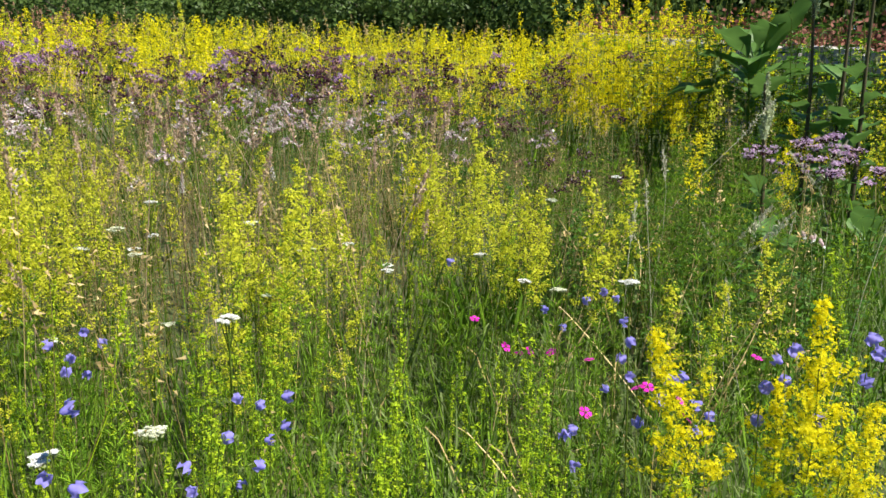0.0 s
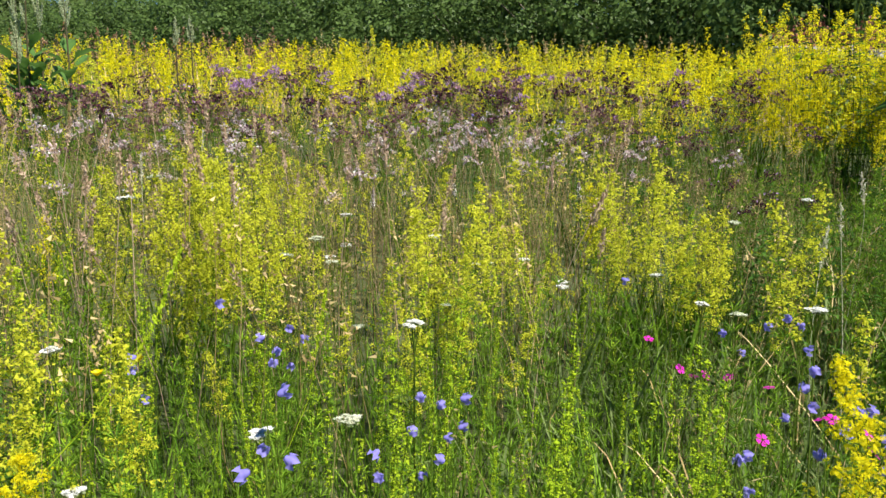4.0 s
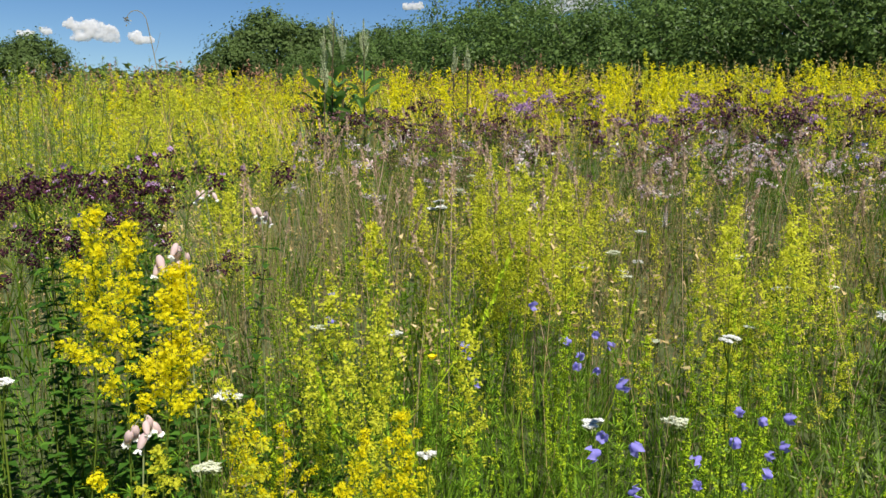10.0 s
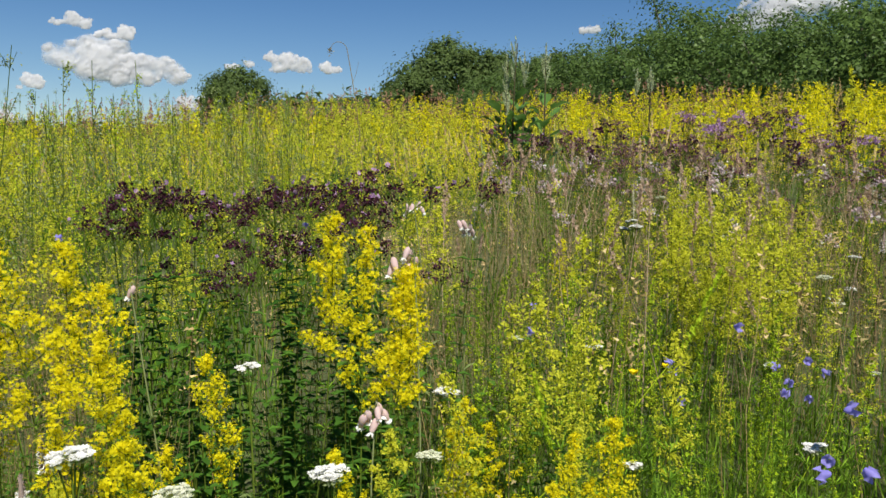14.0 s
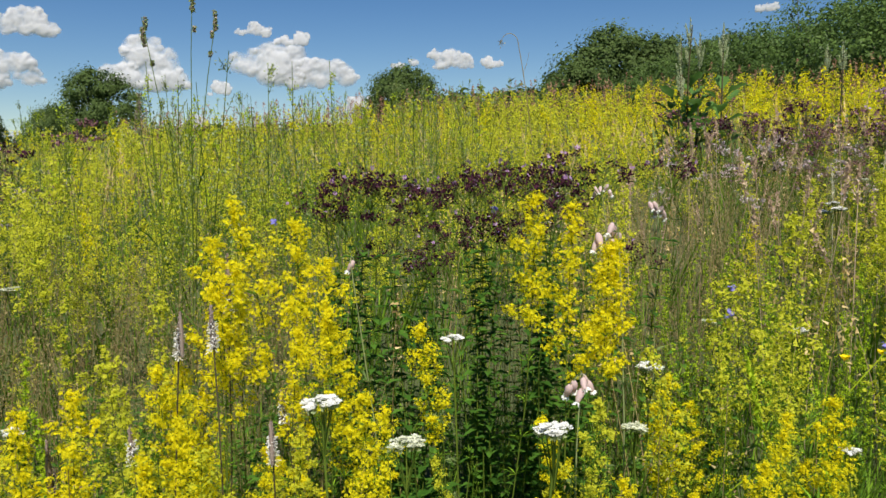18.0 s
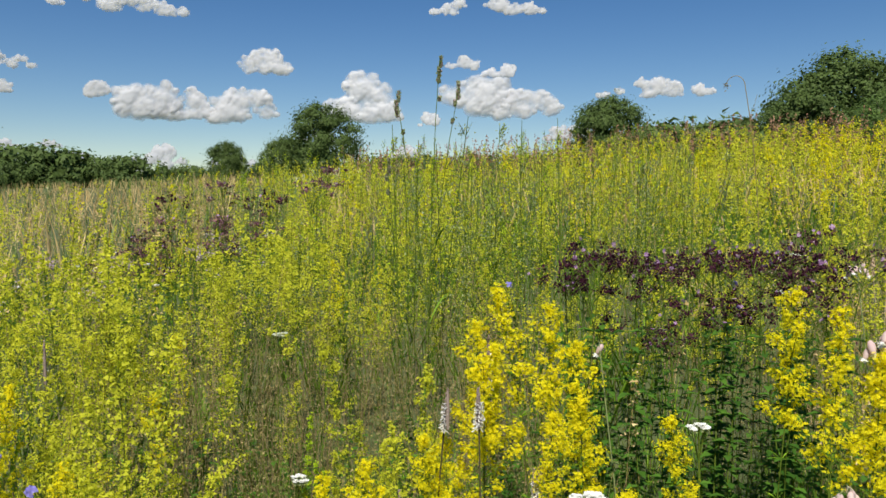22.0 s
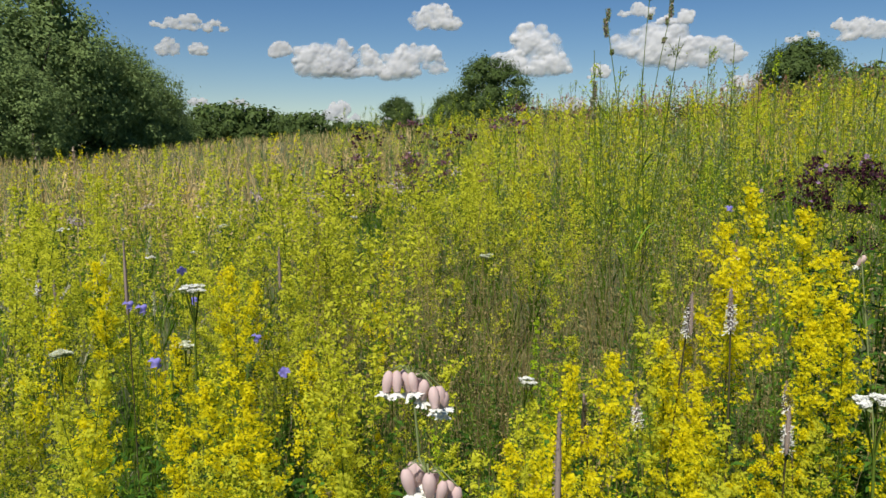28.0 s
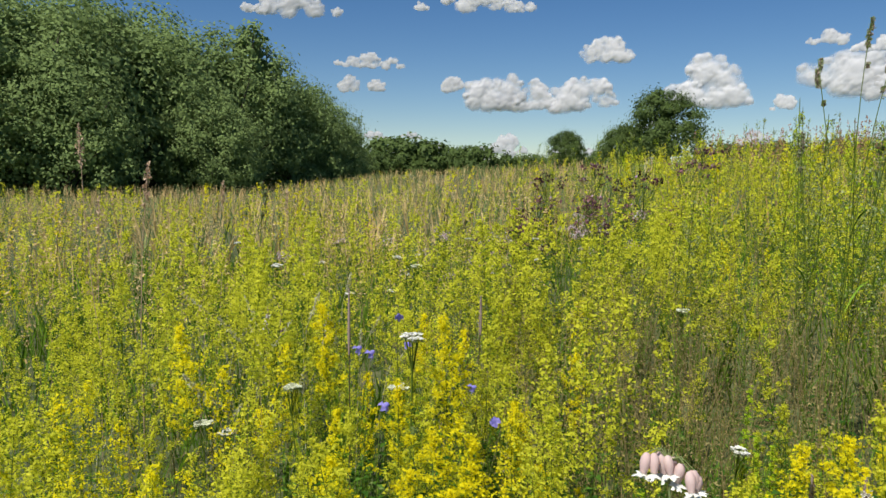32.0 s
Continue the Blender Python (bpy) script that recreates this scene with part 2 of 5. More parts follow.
def blade(s, base, way, length, width, droop, mat, seg=3, cup=0.0):
    """A leaf: a tapering strip that leaves base along way and bends down."""
    way = unit(way)
    side = unit(np.cross(way, (0, 0, 1.0)) + 1e-4)
    t = np.linspace(0, 1, seg + 1)
    mid = np.asarray(base) + np.outer(t * length, way) - np.outer(t ** 2 * droop * length, (0, 0, 1))
    w = width * np.minimum(1, 3.2 * t + 0.25) * np.sqrt(np.maximum(0, 1 - t ** 2)) + 0.0003
    up = np.array((0, 0, 1.0)) * (cup * w)[:, None]
    v = np.concatenate([mid - side * w[:, None] / 2 + up, mid, mid + side * w[:, None] / 2 + up])
    n = seg + 1
    f = []
    for i in range(seg):
        for a, b in ((0, n), (n, 2 * n)):
            f += [(a + i, b + i, b + i + 1), (a + i, b + i + 1, a + i + 1)]
    return s.add(v, f, mat)


def sliver(s, base, way, length, width, mat):
    """A short narrow leaf of two triangles."""
    way = unit(way)
    side = unit(np.cross(way, (0, 0, 1.0)) + 1e-4) * width / 2
    b = np.asarray(base, float)
    m = b + way * length * 0.5 + (0, 0, 0.05 * length)
    return s.add([b, m - side, b + way * length - (0, 0, 0.05 * length), m + side], [(0, 1, 2), (0, 2, 3)], mat)


def florets(s, pos, size, mat, rng, petals=4, face=None):
    """Tiny flowers: a few pointed petals round a middle, each flower tilted its own way."""
    pos = np.asarray(pos, float).reshape(-1, 3)
    n = len(pos)
    nor = unit(rng.normal(size=(n, 3)) * 0.7 + (np.array((0, 0, 0.6)) if face is None else np.asarray(face)))
    a = unit(np.cross(nor, rng.normal(size=(n, 3))))
    b = np.cross(nor, a)
    sz = size * rng.uniform(0.7, 1.25, n)[:, None]
    v = [pos - nor * sz * 0.15]
    f = []
    for k in range(petals):
        for off in (-0.36, 0.36):
            th = 2 * np.pi * (k + off) / petals
            v.append(pos + sz * (np.cos(th) * a + np.sin(th) * b) + nor * sz * 0.25)
        f.append((0, 1 + 2 * k, 2 + 2 * k))
    v = np.stack(v, 1)
    f = np.asarray(f)[None] + (np.arange(n) * (1 + 2 * petals))[:, None, None]
    return s.add(v, f, mat)


def flakes(s, pos, size, mat, rng, stretch=1.5, out=None):
    """Small leaves or bracts: bent diamonds of two triangles."""
    pos = np.asarray(pos, float).reshape(-1, 3)
    n = len(pos)
    a = unit(rng.normal(size=(n, 3)) + (0 if out is None else out))
    b = unit(np.cross(a, rng.normal(size=(n, 3))))
    c = np.cross(a, b)
    sz = size * rng.uniform(0.6, 1.3, n)[:, None]
    v = np.stack([pos - a * sz * stretch / 2, pos + b * sz / 2 + c * sz * 0.15, pos + a * sz * stretch / 2, pos - b * sz / 2 + c * sz * 0.15], 1)
    f = np.array([(0, 1, 2), (0, 2, 3)])[None] + (np.arange(n) * 4)[:, None, None]
    return s.add(v, f, mat)


def chips(s, pos, size, mat, rng, stretch=1.4):
    """Small leaves or buds far enough off to be one bent piece each."""
    pos = np.asarray(pos, float).reshape(-1, 3)
    n = len(pos)
    a = unit(rng.normal(size=(n, 3)))
    b = unit(np.cross(a, rng.normal(size=(n, 3))))
    sz = size * rng.uniform(0.6, 1.3, n)[:, None]
    v = np.stack([pos - a * sz * stretch * 0.5, pos + a * sz * stretch * 0.4 + b * sz * 0.5, pos + a * sz * stretch * 0.4 - b * sz * 0.5], 1)
    return s.add(v, np.arange(3 * n), mat)


def faced(s, pos, nor, size, mat, rng):
    """Leaves that lie across a given direction, as on the outside of a bough."""
    n = len(pos)
    a = unit(np.cross(nor, rng.normal(size=(n, 3))))
    b = np.cross(nor, a)
    sz = size * rng.uniform(0.6, 1.35, n)[:, None]
    v = np.stack([pos - a * sz * 0.7, pos + a * sz * 0.55 + b * sz * 0.5, pos + a * sz * 0.55 - b * sz * 0.5], 1)
    return s.add(v, np.arange(3 * n), mat)


def lathe(s, prof, base, axis, mat, k=8, lobes=0, lobe=0.0):
    """A body of turning: profile rows (along, radius); the last ring may be lobed."""
    axis = unit(axis)
    a = unit(np.cross(axis, (0.3, 0.5, 0.81)))
    b = np.cross(axis, a)
    th = np.arange(k) * 2 * np.pi / k
    v = []
    for i, (h, r) in enumerate(prof):
        hh = h + (lobe * np.cos(lobes * th) if lobes and i == len(prof) - 1 else 0 * th)
        v.append(np.asarray(base) + hh[:, None] * axis + r * (np.cos(th)[:, None] * a + np.sin(th)[:, None] * b))
    f = []
    for i in range(len(prof) - 1):
        for j in range(k):
            p, q = i * k + j, i * k + (j + 1) % k
            f += [(p, q, q + k), (p, q + k, p + k)]
    return s.add(np.concatenate(v), f, mat)


def scatter(name, shapes, spots, label, category, group="", smooth=False):
    """Many plants joined in one mesh. spots: rows of x, y, z, turn, size, lean."""
    spots = np.asarray(spots, float).reshape(-1, 6)
    if not len(spots):
        return None
    pick = RNG.integers(0, len(shapes), len(spots))
    vs, fs, ms, n = [], [], [], 0
    for i, sh in enumerate(shapes):
        v, f, m = sh.arrays()
        q = spots[pick == i]
        if not len(q) or not len(v):
            continue
        c, sn = np.cos(q[:, 3]), np.sin(q[:, 3])
        lean = q[:, 5]
        x = v[None, :, 0] * q[:, 4:5]
        y = v[None, :, 1] * q[:, 4:5]
        z = v[None, :, 2] * q[:, 4:5]
        x2 = x + z * np.sin(lean)[:, None]
        z2 = z * np.cos(lean)[:, None]
        out = np.stack([c[:, None] * x2 - sn[:, None] * y + q[:, 0:1], sn[:, None] * x2 + c[:, None] * y + q[:, 1:2], z2 + q[:, 2:3]], -1)
        vs.append(out.reshape(-1, 3))
        fs.append((f[None] + (n + np.arange(len(q)) * len(v))[:, None, None]).reshape(-1, 3))
        ms.append(np.tile(m, len(q)))
        n += len(q) * len(v)
    me = build_mesh(name, np.concatenate(vs), np.concatenate(fs), np.concatenate(ms), MATS, smooth)
    return tagged(new(name, me), label, category, group, "stuff")


def thing(name, label, category, group=""):
    return tagged(new(name), label, category, group)


def stand(x, y, turn=0.0, size=1.0, lean=0.0, dz=0.0):
    """The pose of a plant that grows at x, y."""
    return Matrix.Translation((x, y, ground_z(x, y) + dz)) @ Matrix.Rotation(turn, 4, "Z") @ Matrix.Rotation(lean, 4, "Y") @ Matrix.Diagonal((size, size, size, 1))


# ---- ground ----


def ground_z(x, y):
    """The field rises to a bank ahead and to one side."""
    u = 0.574 * np.asarray(x, float) + 0.819 * np.asarray(y, float)
    return 0.112 * ((np.logaddexp(0, 2 * u) - np.logaddexp(0, 2 * (u - 10))) / 2 - 0.3466)


def polar(n, r0, r1, a0, a1, power=1.0):
    """n points with the distance spread as r**power, between two angles to the left of +y."""
    t = RNG.uniform(0, 1, n)
    e = power + 1
    r = (r0 ** e + t * (r1 ** e - r0 ** e)) ** (1 / e)
    a = np.radians(RNG.uniform(a0, a1, n))
    return -np.sin(a) * r, np.cos(a) * r


def drift(x, y, scale, seed=0.0):
    """Slow patches over the field, about -1 to 1."""
    return np.array([noise.noise((p * scale, q * scale, seed)) for p, q in zip(x, y)]) * 1.6


def rows(x, y, size0, size1, lean=0.12):
    n = len(x)
    return np.stack([x, y, ground_z(x, y), RNG.uniform(0, 6.283, n), RNG.uniform(size0, size1, n), RNG.normal(0, lean, n)], 1)


def ell(x, y, cx, cy, ra, rb, turn=0.0):
    c, s = math.cos(radians(turn)), math.sin(radians(turn))
    dx, dy = np.asarray(x) - cx, np.asarray(y) - cy
    return ((dx * c + dy * s) / ra) ** 2 + ((dy * c - dx * s) / rb) ** 2 < 1


_r = np.concatenate([[0.0], np.geomspace(0.25, 3000, 90)])
_a = np.linspace(0, 2 * np.pi, 97)[:-1]
_x, _y = np.outer(_r, np.sin(_a)), np.outer(_r, np.cos(_a))
_z = ground_z(_x, _y) + 0.015 * np.sin(_x * 5.1) * np.sin(_y * 4.3) * (_r[:, None] < 20)
_v = np.stack([_x, _y, _z], -1).reshape(-1, 3)
_f = []
for _i in range(90):
    for _j in range(96):
        p, q = _i * 96 + _j, _i * 96 + (_j + 1) % 96
        _f += [(p, p + 96, q + 96), (p, q + 96, q)]
_g = Shape().add(_v, _f, IX["soil"])
tagged(new("ground", shape_mesh("ground", _g, True)), "uneven meadow ground with dark soil and thatch", "ground", kind="structure")

# ---- clouds ----
CLOUDS = [
    (46.9, 8.6, 6.0, 1.2), (47.5, 7.1, 3.4, 1.7), (37.6, 7.0, 2.9, 4.0), (35.2, 6.2, 4.4, 2.5), (30.9, 6.4, 4.3, 3.4), (29.2, 9.3, 3.7, 2.2), (22.1, 7.0, 4.7, 4.0),
    (17.2, 5.4, 1.5, 1.3), (14.5, 9.5, 3.0, 1.2), (11.9, 9.1, 2.6, 1.4), (13.9, 7.2, 4.3, 4.6), (9.8, 7.0, 3.8, 3.6), (0.8, 7.5, 8.2, 1.5),
]
CLOUDS_LOW = [(42.5, 2.0, 4.6, 1.5), (36.6, 2.4, 4.0, 1.6), (31.6, 2.2, 3.6, 1.5), (18.8, 3.0, 2.6, 1.5), (6.5, 4.6, 4.0, 1.9), (-2.6, 4.4, 4.2, 1.4), (25.6, 4.2, 2.2, 1.4)]
CLOUDS_HIGH = [
    (40.3, 7.2, 1.7, 1.7), (46.7, 3.2, 2.6, 0.9), (43.8, 3.2, 1.7, 0.7), (39.1, 12.9, 8.6, 1.7), (12.9, 13.6, 8.2, 1.5),
    (52.3, 12.4, 7.3, 1.9), (-21.7, 10.1, 1.9, 0.9), (-33.2, 10.7, 5.2, 2.6), (-36.1, 11.2, 4.3, 2.6),
]


def cloud(az, el, w, h, seed):
    """A heaped cloud: lumps of fractal relief, closed at the back, with a flat base."""
    rng = np.random.default_rng(seed)
    dist = 1500.0
    k = dist * math.pi / 180
    cell = 0.10
    w, h = w * 1.38, h * 1.38
    nx, nz = int(w * 1.3 / cell) + 2, int(h * 1.5 / cell) + 2
    gx, gz = np.meshgrid(np.linspace(-0.65, 0.65, nx) * w, np.linspace(-0.72, 0.78, nz) * h, indexing="ij")
    den = np.full(gx.shape, -3.0)
    for i in range(int(4 + 2.5 * w / h)):
        t = rng.uniform(-1, 1)
        cx, cz = t * w * 0.36, h * (-0.24 + 0.42 * rng.uniform() * (1 - t * t))
        r = h * rng.uniform(0.16, 0.27) * (1.1 - 0.5 * abs(t))
        den = np.maximum(den, 1 - ((gx - cx) / (r * 1.35)) ** 2 - ((gz - cz) / r) ** 2)
        for j in range(7):
            b = rng.uniform(-0.5, 3.6)
            px, pz, q = cx + 1.1 * r * math.cos(b), cz + 0.85 * r * math.sin(b), r * rng.uniform(0.25, 0.55)
            den = np.maximum(den, 0.9 - ((gx - px) / (q * 1.15)) ** 2 - ((gz - pz) / q) ** 2)
    fr = np.array([noise.fractal(Vector((p * 3.0 / h, q * 3.4 / h, seed * 3.7)), 0.75, 2.1, 6) for p, q in zip(gx.ravel(), gz.ravel())]).reshape(gx.shape)
    den = np.maximum(den, -0.6) + 0.55 * fr
    den -= 0.5 * np.clip((-h * 0.30 - gz) / (h * 0.16), 0, 2)
    ok = den > 0
    depth = np.sqrt(np.clip(den, 0, 1.2)) * h * 0.07 * (1 + 0.2 * fr)
    idx = -np.ones(gx.shape, int)
    idx[ok] = np.arange(ok.sum())
    n = ok.sum()
    if n < 12:
        return
    front = np.stack([gx[ok], -depth[ok], gz[ok]], 1) * k
    backv = np.stack([gx[ok], depth[ok] * 0.6, gz[ok]], 1) * k
    q = np.stack([idx[:-1, :-1], idx[1:, :-1], idx[1:, 1:], idx[:-1, 1:]], -1).reshape(-1, 4)
    q = q[(q >= 0).all(1)]
    f = np.concatenate([q[:, [0, 1, 2]], q[:, [0, 2, 3]]])
    s = Shape()
    s.add(np.concatenate([front, backv]), np.concatenate([f, f[:, ::-1] + n]), IX["cloud"])
    me = shape_mesh("cloud", s, True)
    th = me.attributes.new("thick", "FLOAT", "POINT")
    th.data.foreach_set("value", np.tile(np.clip(den[ok] * 1.0, 0, 1), 2).astype(np.float32))
    ob = tagged(new("cloud", me), "white cumulus cloud with a flat grey base", "cloud", "clouds in the sky", "structure")
    a = radians(az)
    e = radians(el)
    ob.matrix_world = Matrix.Translation((-math.sin(a) * math.cos(e) * dist, math.cos(a) * math.cos(e) * dist, math.sin(e) * dist)) @ Matrix.Rotation(a, 4, "Z")


for i, c in enumerate(CLOUDS + CLOUDS_HIGH + CLOUDS_LOW):
    cloud(*c, 11 + i)

# ---- trees and hedge ----


def crown(seed, mat, rx, rz, clumps, per, leaf, hollow=0.35, wild=0.5, low=0.0):
    """Leaves in clumps over an uneven ellipsoid; base of the plant at the origin."""
    rng = np.random.default_rng(seed)
    s = Shape()
    n = clumps
    d = unit(rng.normal(size=(n, 3)))
    d[:, 2] = np.where(d[:, 2] < -0.75, -d[:, 2], d[:, 2])
    bump = 1 + wild * 0.5 * np.array([noise.noise(Vector(q * 1.9 + seed)) for q in d])
    rad = bump * (1.08 - (hollow + 0.1) * rng.uniform(0, 1, n) ** 1.5)
    c = d * rad[:, None] * np.array((rx, rx, rz))
    c[:, 2] += rz + low
    size = 0.13 * (rx + rz) / 2
    k = rng.uniform(0.5, 1.3, n)
    off = rng.normal(size=(n * per, 3)) * np.array((1, 1, 0.7))
    p = c.repeat(per, 0) + off * (size * k).repeat(per)[:, None]
    nor = unit(off * 0.5 + d.repeat(per, 0) * 0.5 + np.array((0, 0, 0.35)) + rng.normal(size=off.shape) * 0.35)
    p[:, 2] = np.maximum(p[:, 2], 0.05)
    faced(s, p, nor, leaf * 1.2, IX[mat], rng)
    inner = unit(rng.normal(size=(clumps * 4, 3))) * rng.uniform(0.2, 0.72, clumps * 4)[:, None] * np.array((rx, rx, rz))
    inner[:, 2] = np.maximum(inner[:, 2] + rz + low, 0.1)
    chips(s, inner, leaf * 2.4, IX[mat], rng, 1.2)
    limbs = Shape()
    for q in c[:: max(1, n // 16)]:
        mid = np.array((q[0] * 0.35, q[1] * 0.35, q[2] * 0.55))
        tube(limbs, [(0, 0, low * 0.3), mid, q], 0.02 * rz + 0.01, 0.006 * rz, IX["bark"], 4)
    return s, limbs


def trunk(h, r, seed):
    rng = np.random.default_rng(seed)
    s = Shape()
    pts = [(0, 0, -0.1)] + [(rng.normal(0, 0.03 * h), rng.normal(0, 0.03 * h), h * t) for t in (0.3, 0.6, 1.0)]
    return tube(s, pts, r, r * 0.35, IX["bark"], 7)


def tree(name, label, category, group, mat, rx, rz, low, clumps, per, leaf, seed, wild=0.5):
    root = thing(name, label, category, group)
    leaves, limbs = crown(seed, mat, rx, rz, clumps, per, leaf, wild=wild, low=low)
    part("trunk", trunk(low + rz * 1.2, 0.035 * rz + 0.03, seed), root)
    part("limb", limbs, root)
    part("crown", leaves, root)
    return root


def at_az(az, r):
    a = radians(az)
    return -math.sin(a) * r, math.cos(a) * r


def put(ob, az, r, size=1.0, turn=0.0):
    x, y = at_az(az, r)
    ob.matrix_world = stand(x, y, turn, size)
    return ob


# the hedge at the top of the bank, shrub by shrub
bushes = [tree("hedge_shrub", "dense dark green hazel shrub in the hedge", "shrub", "hedge shrubs", "hedge", 2.1, 1.6, -0.3, 190, 105, 0.052, 40 + i, 0.7) for i in range(3)]
HEDGE = [(-92, 11.5, 0.9), (-84, 11.7, 0.95), (-76, 12.0, 0.9), (-68, 12.5, 0.95), (-60, 13.0, 0.86), (-53, 13.6, 0.82), (-46.5, 14.2, 0.78), (-40.5, 15.0, 0.84), (-35, 16.0, 0.80), (-30, 17.3, 0.86), (-25.5, 18.8, 0.88), (-21.5, 21.0, 0.9), (-18, 24, 0.9), (-14.5, 28, 0.95)]
for i, (az, r, size) in enumerate(HEDGE):
    ob = bushes[i] if i < 3 else copy_thing(bushes[i % 3], Matrix())
    put(ob, az, r, size, i * 2.1)
back = [tree("hedge_tree", "broad green tree behind the hedge", "tree", "trees behind the hedge", "hedge", 2.6, 2.6, -0.1, 170, 90, 0.068, 60 + i, 0.8) for i in range(2)]
for i, (az, r, size) in enumerate([(-90, 16, 0.8), (-76, 17, 0.8), (-63, 17, 0.72), (-55, 18, 0.70), (-47, 19, 0.72), (-42, 21, 0.78), (-37.5, 25, 0.84), (-33, 27, 0.85), (-28.5, 28, 1.02), (-24, 33, 0.98)]):
    ob = back[i] if i < 2 else copy_thing(back[i % 2], Matrix())
    put(ob, az, r, size, i * 1.3)
oaks = [tree("oak_tree", "dark rounded oak tree beyond the field", "tree", "oaks beyond the field", "oak", 1.85 + 0.15 * i, 1.95, 0.55, 170, 120, 0.075, 80 + i, 0.5) for i in range(3)]
for i, (az, r, size) in enumerate([(4.2, 42, 1.04), (25.4, 72, 1.66), (-11.5, 46, 1.58), (-15.0, 47, 1.42), (-19.5, 47, 1.42), (28.3, 74, 1.05), (32.2, 78, 0.98), (-8.6, 44, 1.08)]):
    ob = oaks[i] if i < 3 else copy_thing(oaks[i % 3], Matrix())
    put(ob, az, r, size, i * 1.7)
low = tree("boundary_bush", "low dark bush on the field boundary", "bush", "bushes on the field boundary", "oak", 2.6, 1.25, -0.3, 80, 45, 0.16, 90, 0.6)
BOUND = [(1.5, 46, 1.55), (-0.5, 47, 1.6), (-3, 46, 1.62), (-5.5, 46, 1.7), (7.0, 44, 0.9), (10.5, 44, 0.85), (14, 46, 0.9), (17.5, 48, 0.9), (21, 55, 1.0), (29.8, 90, 1.3), (34.5, 95, 1.2), (36.8, 95, 1.15), (39.0, 92, 1.6), (41.0, 95, 1.25), (43.0, 96, 1.9), (44.8, 96, 2.1), (46.6, 90, 1.2), (48.5, 86, 1.2)]
for i, (az, r, size) in enumerate(BOUND):
    put(low if i == 0 else copy_thing(low, Matrix()), az, r, size, i * 2.3)
woods = [tree("woodland_tree", "tall leafy tree at the edge of the wood", "tree", "trees of the wood", "wood", 3.2, 3.5, -0.6, 230, 105, 0.098, 100 + i, 1.0) for i in range(3)]
WOOD = [(84, 34, 1.12), (78, 36, 1.25), (73.5, 39, 1.14), (70, 38, 1.30), (66.3, 42, 1.42), (62.8, 42, 1.18), (60.2, 46, 1.36), (57.6, 46, 1.10), (55.4, 50, 1.22), (53.2, 52, 1.02), (51.6, 56, 1.02), (50.1, 58, 0.78), (48.9, 62, 0.62), (71.5, 47, 1.62), (64.3, 50, 1.55), (68.2, 35, 0.8), (58.8, 40, 0.72)]
for i, (az, r, size) in enumerate(WOOD):
    ob = woods[i] if i < 3 else copy_thing(woods[i % 3], Matrix())
    put(ob, az, r, size, i * 1.1)
birch = tree("birch_tree", "slender birch with airy crown above the wood", "tree", "", "wood", 1.6, 2.4, 3.6, 90, 24, 0.16, 120, 0.9)
put(birch, 55.9, 47, 1.12)

# ---- plant shapes ----


def curve_stem(h, rng, sway=0.05, n=6):
    """A swaying stalk: its points."""
    a = rng.uniform(0, 6.283)
    t = np.linspace(0, 1, n)
    w = sway * h * (t ** 1.7 + 0.25 * np.sin(t * 5 + a))
    return np.stack([w * np.cos(a), w * np.sin(a), t * h], 1)


def along(pts, t):
    """Points at shares t of a stalk."""
    x = np.linspace(0, 1, len(pts))
    return np.stack([np.interp(t, x, pts[:, k]) for k in range(3)], -1)


def plume(s, p, e, r, n, size, mat, rng, petals=4):
    """A side twig set with tiny flowers along its outer part, in uneven knots."""
    knots = np.sort(rng.uniform(0.2, 1.0, 4))
    t = np.clip(np.where(rng.uniform(0, 1, n) < 0.85, knots[rng.integers(0, 4, n)] + rng.normal(0, 0.06, n), rng.uniform(0.15, 1.05, n)), 0.08, 1.1)
    off = rng.normal(size=(n, 3)) * (r * (0.62 - 0.22 * t))[:, None]
    c = p + (e - p) * t[:, None] + off
    if petals >= 3:
        florets(s, c, size, IX[mat], rng, petals, face=unit(off) * 0.7 + np.array((0, 0, 0.7)))
    elif petals:
        for k in range(petals):
            faced(s, c + rng.normal(size=c.shape) * size * 0.4, unit(off * 0.6 / r + np.array((0, 0, 0.6)) + rng.normal(size=c.shape) * 0.6), size, IX[mat], rng)
    else:
        chips(s, c, size, IX[mat], rng, 1.3)


